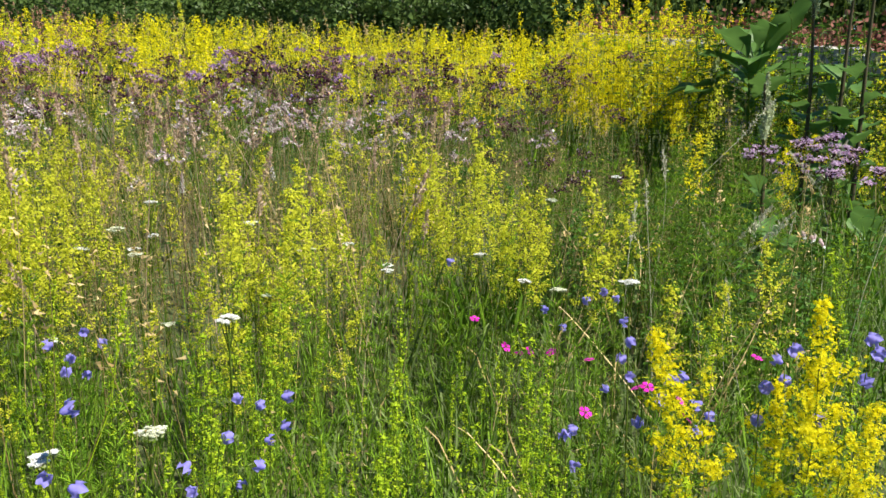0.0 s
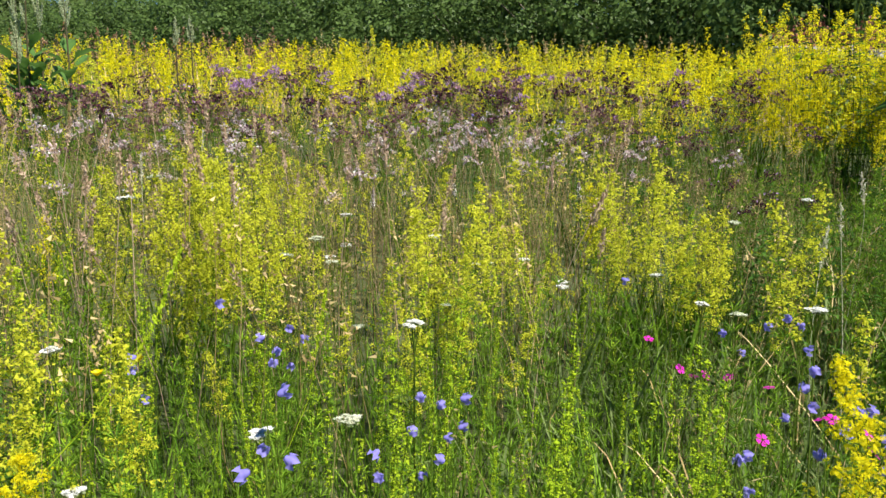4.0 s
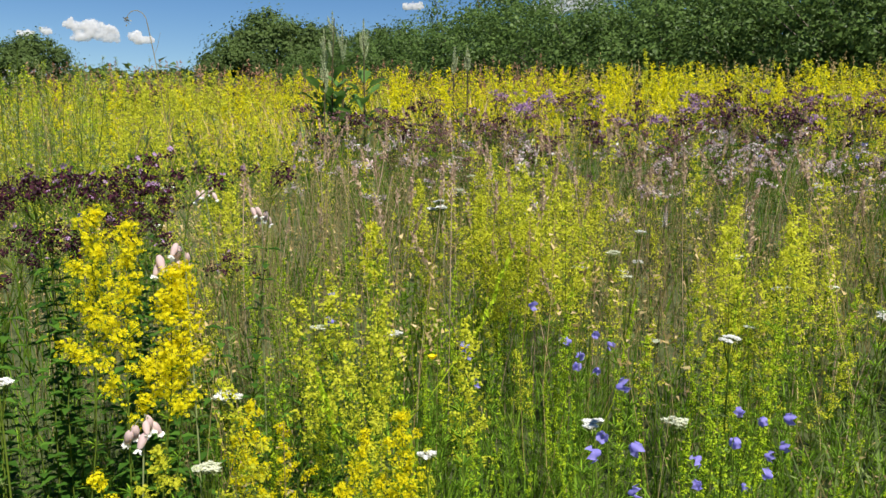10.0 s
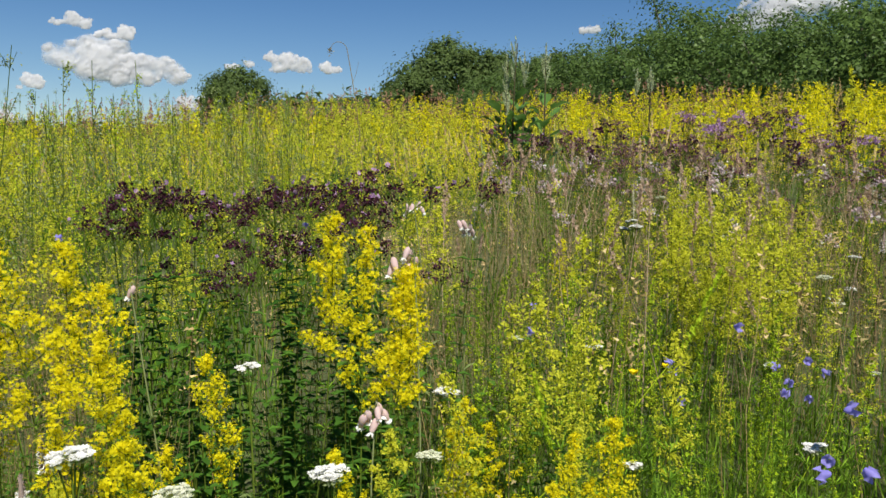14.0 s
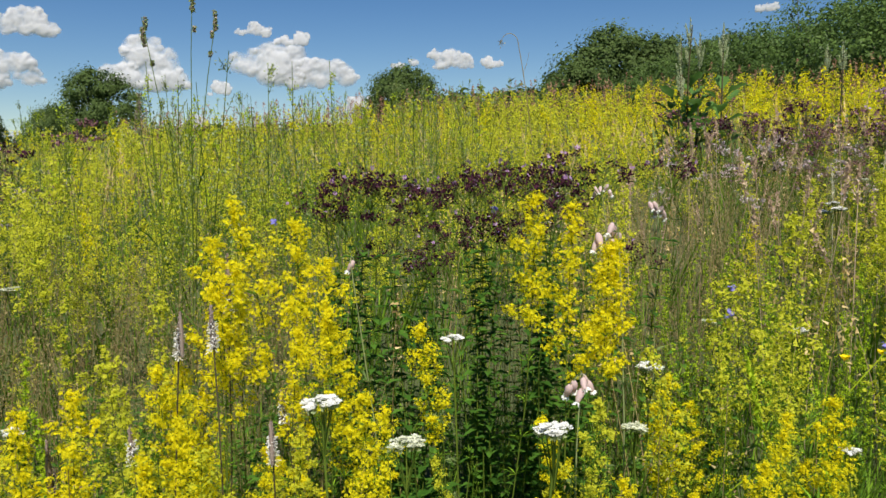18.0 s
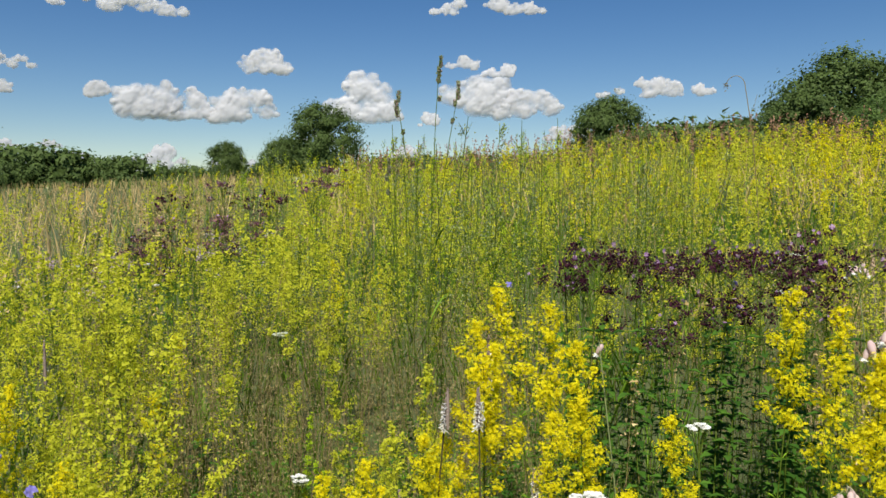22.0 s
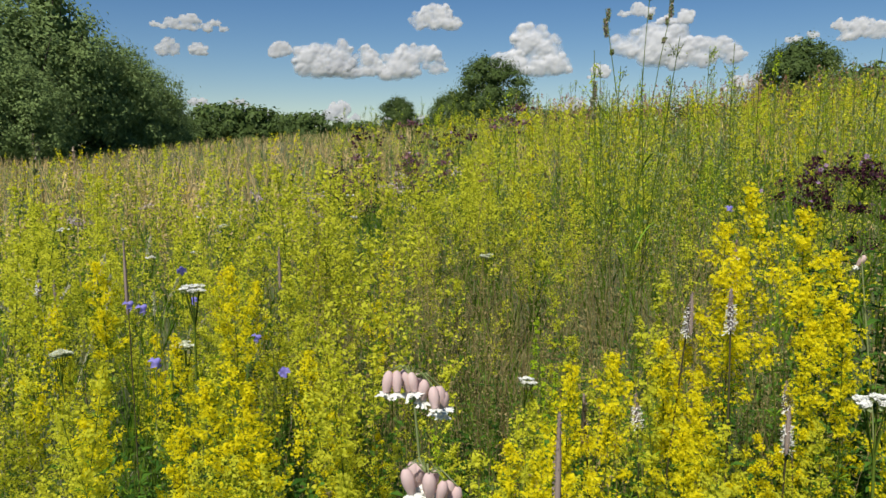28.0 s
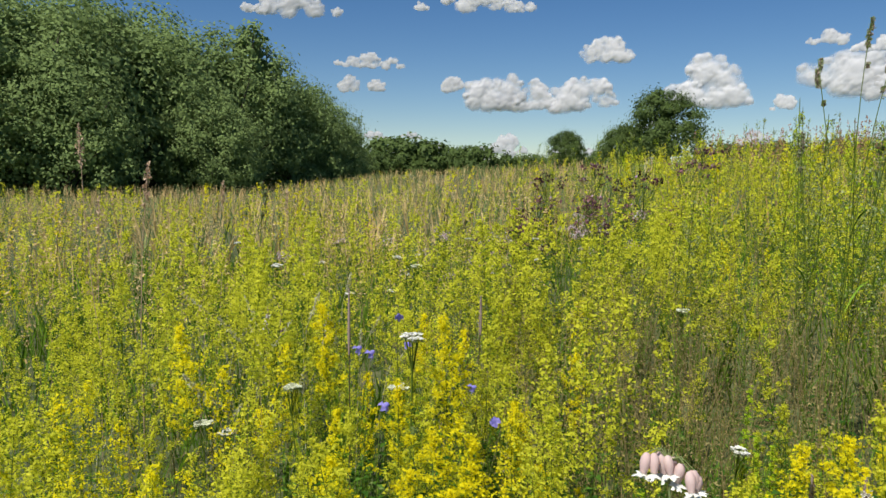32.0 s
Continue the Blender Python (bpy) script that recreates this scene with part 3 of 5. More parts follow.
def bedstraw(seed, mat, h=0.58, spread=0.05, top=0.4, branches=13, per=26, size=0.0042, r=0.011, leaves=11, whorl=7, thick=0.0011, ns=6, petals=4, rise=0.9):
    """Upright stalk, whorls of narrow leaves, and a spire of side twigs, each a small plume of tiny flowers."""
    rng = np.random.default_rng(seed)
    stalk, leaf, flower = Shape(), Shape(), Shape()
    pts = curve_stem(h, rng, 0.09, ns)
    tube(stalk, pts, thick, thick * 0.5, IX["stem"], 3)
    for t in np.linspace(0.12, 0.92, leaves):
        p = along(pts, t)
        ln = 0.024 * (1 - 0.6 * t) + 0.004
        a0 = rng.uniform(0, 6)
        for k in range(whorl):
            a = a0 + k * 6.283 / whorl
            sliver(leaf, p, (math.cos(a), math.sin(a), rng.uniform(0.1, 0.7)), ln * rng.uniform(0.7, 1.1), 0.0017, IX["shoot"])
    turn = rng.uniform(0, 6)
    gap = rng.uniform(0.25, 0.75)
    for i in range(branches):
        share = (i + rng.uniform(-0.3, 0.3)) / (branches - 1)
        p = along(pts, np.clip(1 - top + top * share, 0, 1))
        wide = (1.04 - share) ** 0.75 * (0.5 + 0.5 * min(1, share * 4 + 0.2)) * (0.6 if abs(share - gap) < 0.07 else 1)
        ln = spread * wide * rng.uniform(0.55, 1.3) + 0.003
        a = turn + i * 2.4 + rng.uniform(-0.4, 0.4)
        d = unit((math.cos(a), math.sin(a), rng.uniform(0.5, 1.5) * rise))
        e = p + d * ln
        if leaves > 6:
            tube(stalk, [p, p + d * ln * 0.5 - (0, 0, 0.002), e], thick * 0.5, thick * 0.3, IX["stem"], 3)
        k = 0.45 + 0.55 * min(1, ln / (0.6 * spread + 0.003))
        plume(flower, p, e, r * (0.6 + 0.4 * k), max(3, int(per * k * rng.uniform(0.7, 1.2))), size, mat, rng, petals)
    end = along(pts, 1.0)
    plume(flower, end - (0, 0, 0.10 * top * h), end + (0, 0, 0.004), r * 0.6, max(3, per // 2), size, mat, rng, petals)
    return stalk, leaf, flower


def joined(*shapes):
    s = Shape()
    for q in shapes:
        v, f, m = q.arrays()
        if len(v):
            s.v.append(v), s.f.append(f + s.n), s.m.append(m)
            s.n += len(v)
    return s


def shoot(seed, h=0.3):
    """A leafy shoot with no flowers."""
    rng = np.random.default_rng(seed)
    s = Shape()
    pts = curve_stem(h, rng, 0.12)
    tube(s, pts, 0.001, 0.0006, IX["stem"], 3)
    for t in np.linspace(0.2, 1.0, 12):
        p = along(pts, t)
        a0 = rng.uniform(0, 6)
        for k in range(8):
            a = a0 + k * 0.785
            sliver(s, p, (math.cos(a), math.sin(a), 0.75), rng.uniform(0.014, 0.026), 0.0017, IX["shoot"])
    return s


def tuft(seed, mat, n=7, h=0.4, width=0.003, seg=3, spread=0.05, droop=0.35):
    rng = np.random.default_rng(seed)
    s = Shape()
    for k in range(n):
        a = rng.uniform(0, 6.283)
        b = np.array((rng.normal(0, spread), rng.normal(0, spread), 0))
        ln = h * rng.uniform(0.5, 1.1)
        if seg == 1:
            sliver(s, b, (math.cos(a) * 0.28, math.sin(a) * 0.28, 1), ln, width * rng.uniform(0.7, 1.3), IX[mat])
            continue
        blade(s, b, (math.cos(a) * 0.28, math.sin(a) * 0.28, 1), ln, width * rng.uniform(0.7, 1.3), droop * rng.uniform(0.1, 1.0), IX[mat], seg)
    return s


def panicle(seed, mat, h=0.6, n=60, size=0.004, spread=0.035, top=0.35, stems=1):
    """A fine grass in flower: hair stalks and a cloud of spikelets."""
    rng = np.random.default_rng(seed)
    s = Shape()
    for j in range(stems):
        pts = curve_stem(h * rng.uniform(0.8, 1.1), rng, 0.12, 5) + np.array((rng.normal(0, 0.02), rng.normal(0, 0.02), 0)) * (stems > 1)
        tube(s, pts, 0.0007, 0.0004, IX[mat], 3)
        t = 1 - top * rng.uniform(0, 1, n)
        p = along(pts, t)
        w = spread * (0.25 + (1 - t) / top)
        chips(s, p + rng.normal(size=(n, 3)) * w[:, None] * np.array((0.6, 0.6, 0.5)), size, IX[mat], rng, 2.2)
    return s


def foxtail(seed, mat, h=0.75, ln=0.09, r=0.007, droop=0.25):
    """A grass with one dense soft seed head."""
    rng = np.random.default_rng(seed)
    s = Shape()
    pts = curve_stem(h, rng, droop, 7)
    tube(s, pts, 0.0011, 0.0007, IX[mat], 3)
    t = np.linspace(1 - ln / h, 1, 90)
    p = along(pts, t)
    k = np.sin(np.linspace(0.25, 3.0, 90))[:, None]
    flakes(s, p + rng.normal(size=(90, 3)) * r * 0.5 * k, 0.0036, IX[mat], rng, 2.6, out=np.array((0, 0, 1.6)))
    return s


def oregano(seed, heads="purple", flower="mauve", h=0.6, clusters=7, per=44, size=0.0042, bloom=3, leafpairs=14, open_top=0.13, flat=1.8):
    """Upright herb with paired leaves and flat-topped dark heads."""
    rng = np.random.default_rng(seed)
    stalk, leaf, head, petal = Shape(), Shape(), Shape(), Shape()
    pts = curve_stem(h, rng, 0.07)
    tube(stalk, pts, 0.0014, 0.0008, IX["stem"], 3)
    for i, t in enumerate(np.linspace(0.15, 0.82, leafpairs)):
        p = along(pts, t)
        a = i * 1.571 + rng.uniform(-0.3, 0.3)
        for b in (a, a + 3.1416):
            blade(leaf, p, (math.cos(b), math.sin(b), 0.25), rng.uniform(0.020, 0.034), 0.016, 0.3, IX["herb"], 2, 0.2)
    for i in range(clusters):
        t = rng.uniform(0.97 - open_top, 0.97) if i else 1.0
        p = along(pts, t)
        a = rng.uniform(0, 6.283)
        ln = (1.03 - t) * h * rng.uniform(0.6, 1.05)
        e = p + unit((math.cos(a), math.sin(a), flat)) * ln
        tube(stalk, [p, e], 0.0008, 0.0006, IX["stem"], 3)
        q = e + rng.normal(size=(per, 3)) * np.array((0.0055, 0.0055, 0.0036)) * rng.uniform(0.75, 1.3)
        (flakes if size < 0.005 else chips)(head, q, size, IX[heads], rng, 1.4)
        k = rng.integers(0, bloom + 1)
        if k:
            florets(petal, e + np.array((0, 0, 0.005)) + rng.normal(size=(k, 3)) * np.array((0.009, 0.009, 0.003)), 0.0038, IX[flower], rng, 4)
    return stalk, leaf, head, petal


def yarrow(seed, h=0.5, mat="white", width=0.026):
    rng = np.random.default_rng(seed)
    stalk, leaf, head = Shape(), Shape(), Shape()
    pts = curve_stem(h * 0.93, rng, 0.06)
    tube(stalk, pts, 0.0019, 0.0014, IX["stem"], 4)
    for t in np.linspace(0.2, 0.8, 6):
        p = along(pts, t)
        a = rng.uniform(0, 6.283)
        d = np.array((math.cos(a), math.sin(a), 0.5))
        ln = rng.uniform(0.03, 0.06)
        tube(leaf, [p, p + unit(d) * ln], 0.0005, 0.0003, IX["sedge"], 3)
        m = 26
        w = rng.uniform(0.1, 1, m)
        flakes(leaf, p + np.outer(w * ln, unit(d)) + rng.normal(size=(m, 3)) * 0.0035, 0.0022, IX["sedge"], rng, 4.5)
    top = pts[-1]
    for i in range(7):
        a = i * 0.9 + rng.uniform(-0.3, 0.3)
        rad = 0 if i == 0 else width * rng.uniform(0.55, 0.8)
        e = top + np.array((rad * math.cos(a), rad * math.sin(a), h * 0.07 - rad * 0.25 + rng.uniform(-0.002, 0.002)))
        tube(stalk, [top - (0, 0, h * 0.03 * (i > 0)), e], 0.0009, 0.0007, IX["stem"], 3)
        n = 17
        rr = width * 0.42 * np.sqrt(rng.uniform(0, 1, n))
        th = rng.uniform(0, 6.283, n)
        q = e + np.stack([rr * np.cos(th), rr * np.sin(th), 0.0035 - rr * 0.18 + rng.uniform(-0.0008, 0.0008, n)], 1)
        florets(head, q, 0.0028, IX[mat], rng, 5, face=np.array((0, 0, 3.0)))
        flakes(stalk, q - (0, 0, 0.003), 0.003, IX["budgreen"], rng, 1.6)
    return stalk, leaf, head


def bell_shape(seed, ln=0.017, axis=(0.5, 0, -0.85), base=(0, 0, 0)):
    s = Shape()
    k = ln / 0.017
    lathe(s, [(0.000, 0.0015 * k), (0.003 * k, 0.0048 * k), (0.008 * k, 0.0062 * k), (0.0115 * k, 0.0074 * k), (0.0160 * k, 0.0128 * k)], base, axis, IX["blue"], 20, 5, 0.0062 * k)
    return s


def harebell_thing(seed, h):
    rng = np.random.default_rng(seed)
    root = thing("harebell", "violet-blue nodding harebell on a thread-thin stalk", "harebell", "harebells")
    stalk = Shape()
    pts = curve_stem(h, rng, 0.05, 6)
    pts[:, :2] -= pts[-1, :2]
    tube(stalk, pts, 0.0009, 0.0006, IX["stem"], 3)
    n = rng.integers(1, 3)
    for i in range(n):
        a = rng.uniform(0, 6.283)
        o = np.array((0.014 * math.cos(a), 0.014 * math.sin(a), 0.004 - 0.018 * i))
        p = along(pts, 1 - 0.06 * i)
        e = p + o
        tube(stalk, [p, p + o * 0.6 + np.array((0, 0, 0.008)), e], 0.0005, 0.0005, IX["stem"], 3)
        b = part("bell", bell_shape(seed, rng.uniform(0.0088, 0.0115), (math.cos(a) * 0.9, math.sin(a) * 0.9, rng.uniform(-0.9, 0.3)), e), root, smooth=True)
    for i in range(5):
        p = along(pts, rng.uniform(0.2, 0.8))
        a = rng.uniform(0, 6.283)
        blade(stalk, p, (math.cos(a), math.sin(a), 0.9), 0.03, 0.0018, 0.2, IX["stem"], 2)
    part("stalk", stalk, root)
    return root


def pink_thing(seed, h):
    rng = np.random.default_rng(seed)
    root = thing("maiden_pink", "magenta maiden pink flower on a slim stalk", "pink", "maiden pinks")
    s, fl, eye = Shape(), Shape(), Shape()
    pts = curve_stem(h, rng, 0.05, 5)
    pts[:, :2] -= pts[-1, :2]
    tube(s, pts, 0.0008, 0.0006, IX["stem"], 3)
    lathe(s, [(0, 0.001), (0.004, 0.0022), (0.013, 0.0018)], pts[-1] - (0, 0, 0.012), (0, 0, 1), IX["stem"], 6)
    face = unit((rng.normal(0, 0.5), rng.normal(0, 0.5) - 0.5, 0.9))
    a = unit(np.cross(face, (0.2, 0.9, 0.1)))
    b = np.cross(face, a)
    for k in range(5):
        th = k * 1.2566
        d = math.cos(th) * a + math.sin(th) * b
        e = np.cross(face, d)
        c = pts[-1]
        ring = [c + d * 0.0015, c + d * 0.006 - e * 0.0035, c + d * 0.0105 - e * 0.0042, c + d * 0.0098 - e * 0.002, c + d * 0.0115, c + d * 0.0098 + e * 0.002, c + d * 0.0105 + e * 0.0042, c + d * 0.006 + e * 0.0035]
        fl.add(np.array(ring) + face * 0.001, [(0, i, i + 1) for i in range(1, 7)], IX["magenta"])
    for i in range(6):
        blade(s, along(pts, rng.uniform(0.1, 0.8)), (rng.normal(), rng.normal(), 1.2), 0.02, 0.002, 0.1, IX["sedge"], 2)
    part("stalk", s, root)
    part("flower", fl, root, "magenta five-petalled flower")
    return root


def campion_flower(seed, base, axis, k=1.0, frill=1.0):
    rng = np.random.default_rng(seed)
    axis = unit(axis)
    cal, pet = Shape(), Shape()
    lathe(cal, [(0, 0.0010 * k), (0.0012 * k, 0.0028 * k), (0.005 * k, 0.0046 * k), (0.0095 * k, 0.0050 * k), (0.0145 * k, 0.0041 * k), (0.0185 * k, 0.0030 * k)], base, axis, IX["calyx"], 10)
    tip = np.asarray(base) + axis * 0.0185 * k
    a = unit(np.cross(axis, (0.3, 0.5, 0.81)))
    b = np.cross(axis, a)
    for i in range(10):
        th = i * 0.6283 + rng.uniform(-0.1, 0.1)
        d = math.cos(th) * a + math.sin(th) * b
        e = np.cross(axis, d)
        ln = 0.0078 * k * frill * rng.uniform(0.75, 1.15)
        m = tip + d * 0.0035 * k + axis * 0.004 * k
        end = tip + d * ln + axis * rng.uniform(0.001, 0.007) * k
        pet.add([tip + d * 0.001, m - e * 0.0016 * k, end - e * 0.0011 * k, end + d * 0.001 + e * 0.0014 * k, m + e * 0.0016 * k], [(0, 1, 2), (0, 2, 3), (0, 3, 4)], IX["white"])
    return cal, pet


def campion_thing(seed, h, n=4, droop=0.9, k=1.0, spread=0.03, frill=1.0):
    """Flowers hang in a loose bunch from the bent tip of the stalk."""
    rng = np.random.default_rng(seed)
    root = thing("bladder_campion", "blush-pink inflated campion flowers with white frilled petals", "campion", "bladder campions")
    s = Shape()
    pts = curve_stem(h, rng, 0.05, 7)
    pts[:, :2] -= pts[-1, :2]
    tube(s, pts, 0.0013, 0.001, IX["budgreen"], 4)
    for i in range(n):
        a = rng.uniform(0, 6.283)
        o = np.array((spread * rng.uniform(-1, 1), spread * rng.uniform(-0.5, 0.5), rng.uniform(-0.4, 0.45) * spread))
        lean = 0.55
        if n >= 8:
            u = i / (n - 1)
            o = np.array((spread * (1.5 * u - 0.6), spread * rng.uniform(-0.3, 0.3), spread * (0.25 - 0.75 * u * u)))
            lean = 0.22
        tube(s, [pts[-1], pts[-1] + o * 0.5 + np.array((0, 0, 0.006)), pts[-1] + o], 0.0007, 0.0006, IX["budgreen"], 3)
        cal, pet = campion_flower(seed * 7 + i, pts[-1] + o, (math.cos(a) * lean, math.sin(a) * lean, -droop), k * rng.uniform(0.85, 1.1), frill)
        c = part("calyx", cal, root, smooth=True)
        part("petals", pet, c, "white frilled petals")
    for i in range(4):
        t = 0.25 + 0.16 * i
        for b in (i * 1.5, i * 1.5 + 3.14):
            blade(s, along(pts, t), (math.cos(b), math.sin(b), 0.7), 0.035, 0.008, 0.3, IX["sedge"], 2)
    part("stalk", s, root)
    return root


def plantain_thing(seed, h, white=True, ln=0.06):
    rng = np.random.default_rng(seed)
    root = thing("plantain", "hoary plantain with a pale fluffy flower spike" if white else "brown seeded plantain spike on a bare stalk", "plantain", "plantains")
    s, sp = Shape(), Shape()
    pts = curve_stem(h, rng, 0.05, 6)
    pts[:, :2] -= pts[-1, :2]
    tube(s, pts, 0.0013, 0.0011, IX["darkstem"], 4)
    n = 150
    t = np.linspace(1 - ln / h, 1, n)
    p = along(pts, t)
    th = np.arange(n) * 2.4
    prof = np.sin(np.linspace(0.5, 2.9, n)) * 0.0030
    o = np.stack([np.cos(th), np.sin(th), 0 * th], 1)
    lathe(sp, [(0, 0.0016), (ln * 0.2, 0.0028), (ln * 0.6, 0.0026), (ln, 0.0010)], pts[-1] - (0, 0, ln), (0, 0, 1), IX["spikebrown"], 7)
    flakes(sp, p + o * prof[:, None], 0.0022, IX["spikebrown"], rng, 1.5, out=np.array((0, 0, 1.0)))
    part("stalk", s, root)
    part("spike", sp, root)
    if white:
        st = Shape()
        m = 300
        tt = 1 - ln / h * rng.uniform(0.35, 1.0, m)
        th = rng.uniform(0, 6.283, m)
        o = np.stack([np.cos(th), np.sin(th), rng.normal(0, 0.3, m)], 1)
        b = along(pts, tt)
        e = b + o * (rng.uniform(0.004, 0.009, m) * (0.5 + (1 - tt) * h / ln * 0.6))[:, None]
        side = np.stack([-o[:, 1], o[:, 0], o[:, 2]], 1) * 0.00022
        v = np.stack([b - side, b + side, e + side * 3, e - side * 3], 1)
        st.add(v, np.array([(0, 1, 2), (0, 2, 3)])[None] + (np.arange(m) * 4)[:, None, None], IX["stamen"])
        part("stamen_fringe", st, root, "fine whitish stamens")
    return root


def cocksfoot_thing(seed, h, lean=0.0):
    rng = np.random.default_rng(seed)
    root = thing("cocksfoot_grass", "tall cocksfoot grass with dark clustered seed head", "grass", "tall cocksfoot grasses")
    s, hd = Shape(), Shape()
    pts = curve_stem(h, rng, 0.04, 8)
    pts[:, 0] += lean * (pts[:, 2] / h) ** 2 * h
    pts[:, :2] -= pts[-1, :2]
    tube(s, pts, 0.0016, 0.0009, IX["stem"], 4)
    for c, r, ln in ((0.987, 0.005, 0.030), (0.967, 0.0062, 0.026), (0.948, 0.0048, 0.018), (0.905, 0.004, 0.012)):
        p = along(pts, c) + np.array((rng.uniform(-0.006, 0.006), 0.003, 0))
        n = 80
        z = rng.uniform(-1, 1, n)
        flakes(hd, p + np.stack([rng.normal(0, r * 0.5, n), rng.normal(0, r * 0.5, n), z * ln * 0.5], 1), 0.0032, IX["budgreen"], rng, 2.2, out=np.array((0, 0, 1.4)))
        flakes(hd, p + np.stack([rng.normal(0, r * 0.4, n), rng.normal(0, r * 0.4, n), z * ln * 0.5], 1), 0.0032, IX["spikebrown"], rng, 2.0, out=np.array((0, 0, 1.4)))
    for i in range(4):
        blade(s, along(pts, 0.15 + 0.15 * i), (rng.normal(), rng.normal(), 1.3), 0.22, 0.005, 0.5, IX["grass"], 4)
    part("stalk", s, root)
    part("seed_head", hd, root, "dark green and brown clustered spikelets")
    return root


def broad_leaf(s, base, way, ln, width, droop, mat, rng, seg=8):
    """A large wavy leaf with a midrib fold."""
    way = unit(way)
    side = unit(np.cross(way, (0, 0, 1.0)) + 1e-4)
    t = np.linspace(0, 1, seg + 1)
    mid = np.asarray(base) + np.outer(t * ln, way) - np.outer(t ** 2 * droop * ln, (0, 0, 1))
    prof = width * np.clip((t - 0.12) * 3.2, 0.06, 1) * np.sqrt(np.maximum(0.0, 1 - t ** 3)) * (1 + 0.10 * np.sin(t * 23 + rng.uniform(0, 6)))
    wave = 0.03 * ln * np.sin(t * 17 + rng.uniform(0, 6))
    up = np.array((0, 0, 1.0))
    cols = []
    for c, lift in ((-1, 0.32), (-0.5, 0.13), (0, 0), (0.5, 0.13), (1, 0.32)):
        cols.append(mid + side * (c * prof / 2)[:, None] + up * (lift * prof / 2 + abs(c) * wave * (1 if c > 0 else -0.7))[:, None])
    v = np.concatenate(cols)
    n = seg + 1
    f = []
    for c in range(4):
        for i in range(seg):
            a, b = c * n + i, (c + 1) * n + i
            f += [(a, b, b + 1), (a, b + 1, a + 1)]
    s.add(v, f, IX[mat])


def dock_thing(seed, h, leaves=9, leaf=0.28, wide=0.36, name="tall_dock", label="tall dark-stemmed dock with bud spikes and broad basal leaves"):
    rng = np.random.default_rng(seed)
    root = thing(name, label, "dock", "tall docks")
    s, buds = Shape(), Shape()
    pts = curve_stem(h, rng, 0.03, 8)
    tube(s, pts, 0.0105, 0.0034, IX["darkstem"], 6)
    for i in range(6):
        t = rng.uniform(0.74, 0.86) if i else 0.86
        p = along(pts, t)
        a = rng.uniform(0, 6.283)
        ln = h * rng.uniform(0.10, 0.17) if i else h * 0.19
        e = p + unit((math.cos(a), math.sin(a), 4.0 if i else 40)) * ln
        tube(s, [p, (p + e) / 2 + np.array((math.cos(a), math.sin(a), 0)) * 0.006, e], 0.0016, 0.0008, IX["dockbud"], 3)
        n = 300
        w = rng.uniform(0.15, 1, n)
        fat = 0.0085 * np.sin(np.clip((w - 0.15) / 0.85, 0, 1) ** 0.55 * 3.05) + 0.0012
        flakes(buds, p + np.outer(w, e - p) + rng.normal(size=(n, 3)) * fat[:, None] * np.array((0.6, 0.6, 0.3)), 0.0055, IX["dockbud"], rng, 1.6, out=np.array((0, 0, 1.0)))
    part("branched_stem", s, root)
    part("bud_spike", buds, root)
    for i in range(leaves):
        a = i * 2.4 + rng.uniform(-0.3, 0.3)
        q = Shape()
        broad_leaf(q, (0.01 * math.cos(a), 0.01 * math.sin(a), h * (0.20 + 0.035 * i)), (math.cos(a), math.sin(a), rng.uniform(0.7, 2.0)), leaf * rng.uniform(0.6, 1.05), leaf * wide, rng.uniform(0.2, 0.6), "bigleaf", rng)
        part("leaf", q, root, smooth=True)
    return root


def rosette_thing(seed, leaf=0.5, n=9, high=0.2):
    rng = np.random.default_rng(seed)
    root = thing("broad_leaved_plant", "rosette of large upright glossy green leaves", "leafy plant")
    stem = Shape()
    tube(stem, curve_stem(high + 0.04, rng, 0.04, 5), 0.008, 0.004, IX["stem"], 6)
    part("stem", stem, root)
    for i in range(n):
        a = i * 2.4 + rng.uniform(-0.3, 0.3)
        q = Shape()
        z = high * (0.55 + 0.45 * i / n)
        broad_leaf(q, (0.01 * math.cos(a), 0.01 * math.sin(a), z), (math.cos(a), math.sin(a), rng.uniform(0.1, 0.9) + 0.9 * i / n), leaf * rng.uniform(0.6, 1.05), leaf * rng.uniform(0.3, 0.42), rng.uniform(0.15, 0.6), "bigleaf", rng, 12)
        part("leaf", q, root, smooth=True)
    return root


def curl_stalk_thing(seed, h):
    """A dead stalk that hooks over at the tip."""
    rng = np.random.default_rng(seed)
    root = thing("curled_dry_stalk", "thin dry brown stalk hooked over at its tip", "stalk")
    s, hd = Shape(), Shape()
    t = np.linspace(0, 1, 9)
    up = np.stack([-0.10 * t ** 2, 0 * t, (h - 0.06) * t], 1)
    b = np.linspace(0.3, 3.0, 8)
    hook = up[-1] + np.stack([-0.05 * (1 - np.cos(b)), 0 * b, 0.06 * np.sin(b)], 1)
    tube(s, np.concatenate([up, hook]), 0.0028, 0.0014, IX["haze"], 4)
    for k in (0.45, 0.7, 0.85):
        p = along(up, k)
        tube(s, [p, p + (0.02, 0.01, 0.05), p + (0.035, 0.01, 0.12)], 0.0013, 0.0008, IX["haze"], 3)
    flakes(hd, hook[-1] + rng.normal(size=(40, 3)) * 0.008, 0.006, IX["haze"], rng, 2.0)
    part("stalk", s, root)
    part("seed_head", hd, root)
    return root


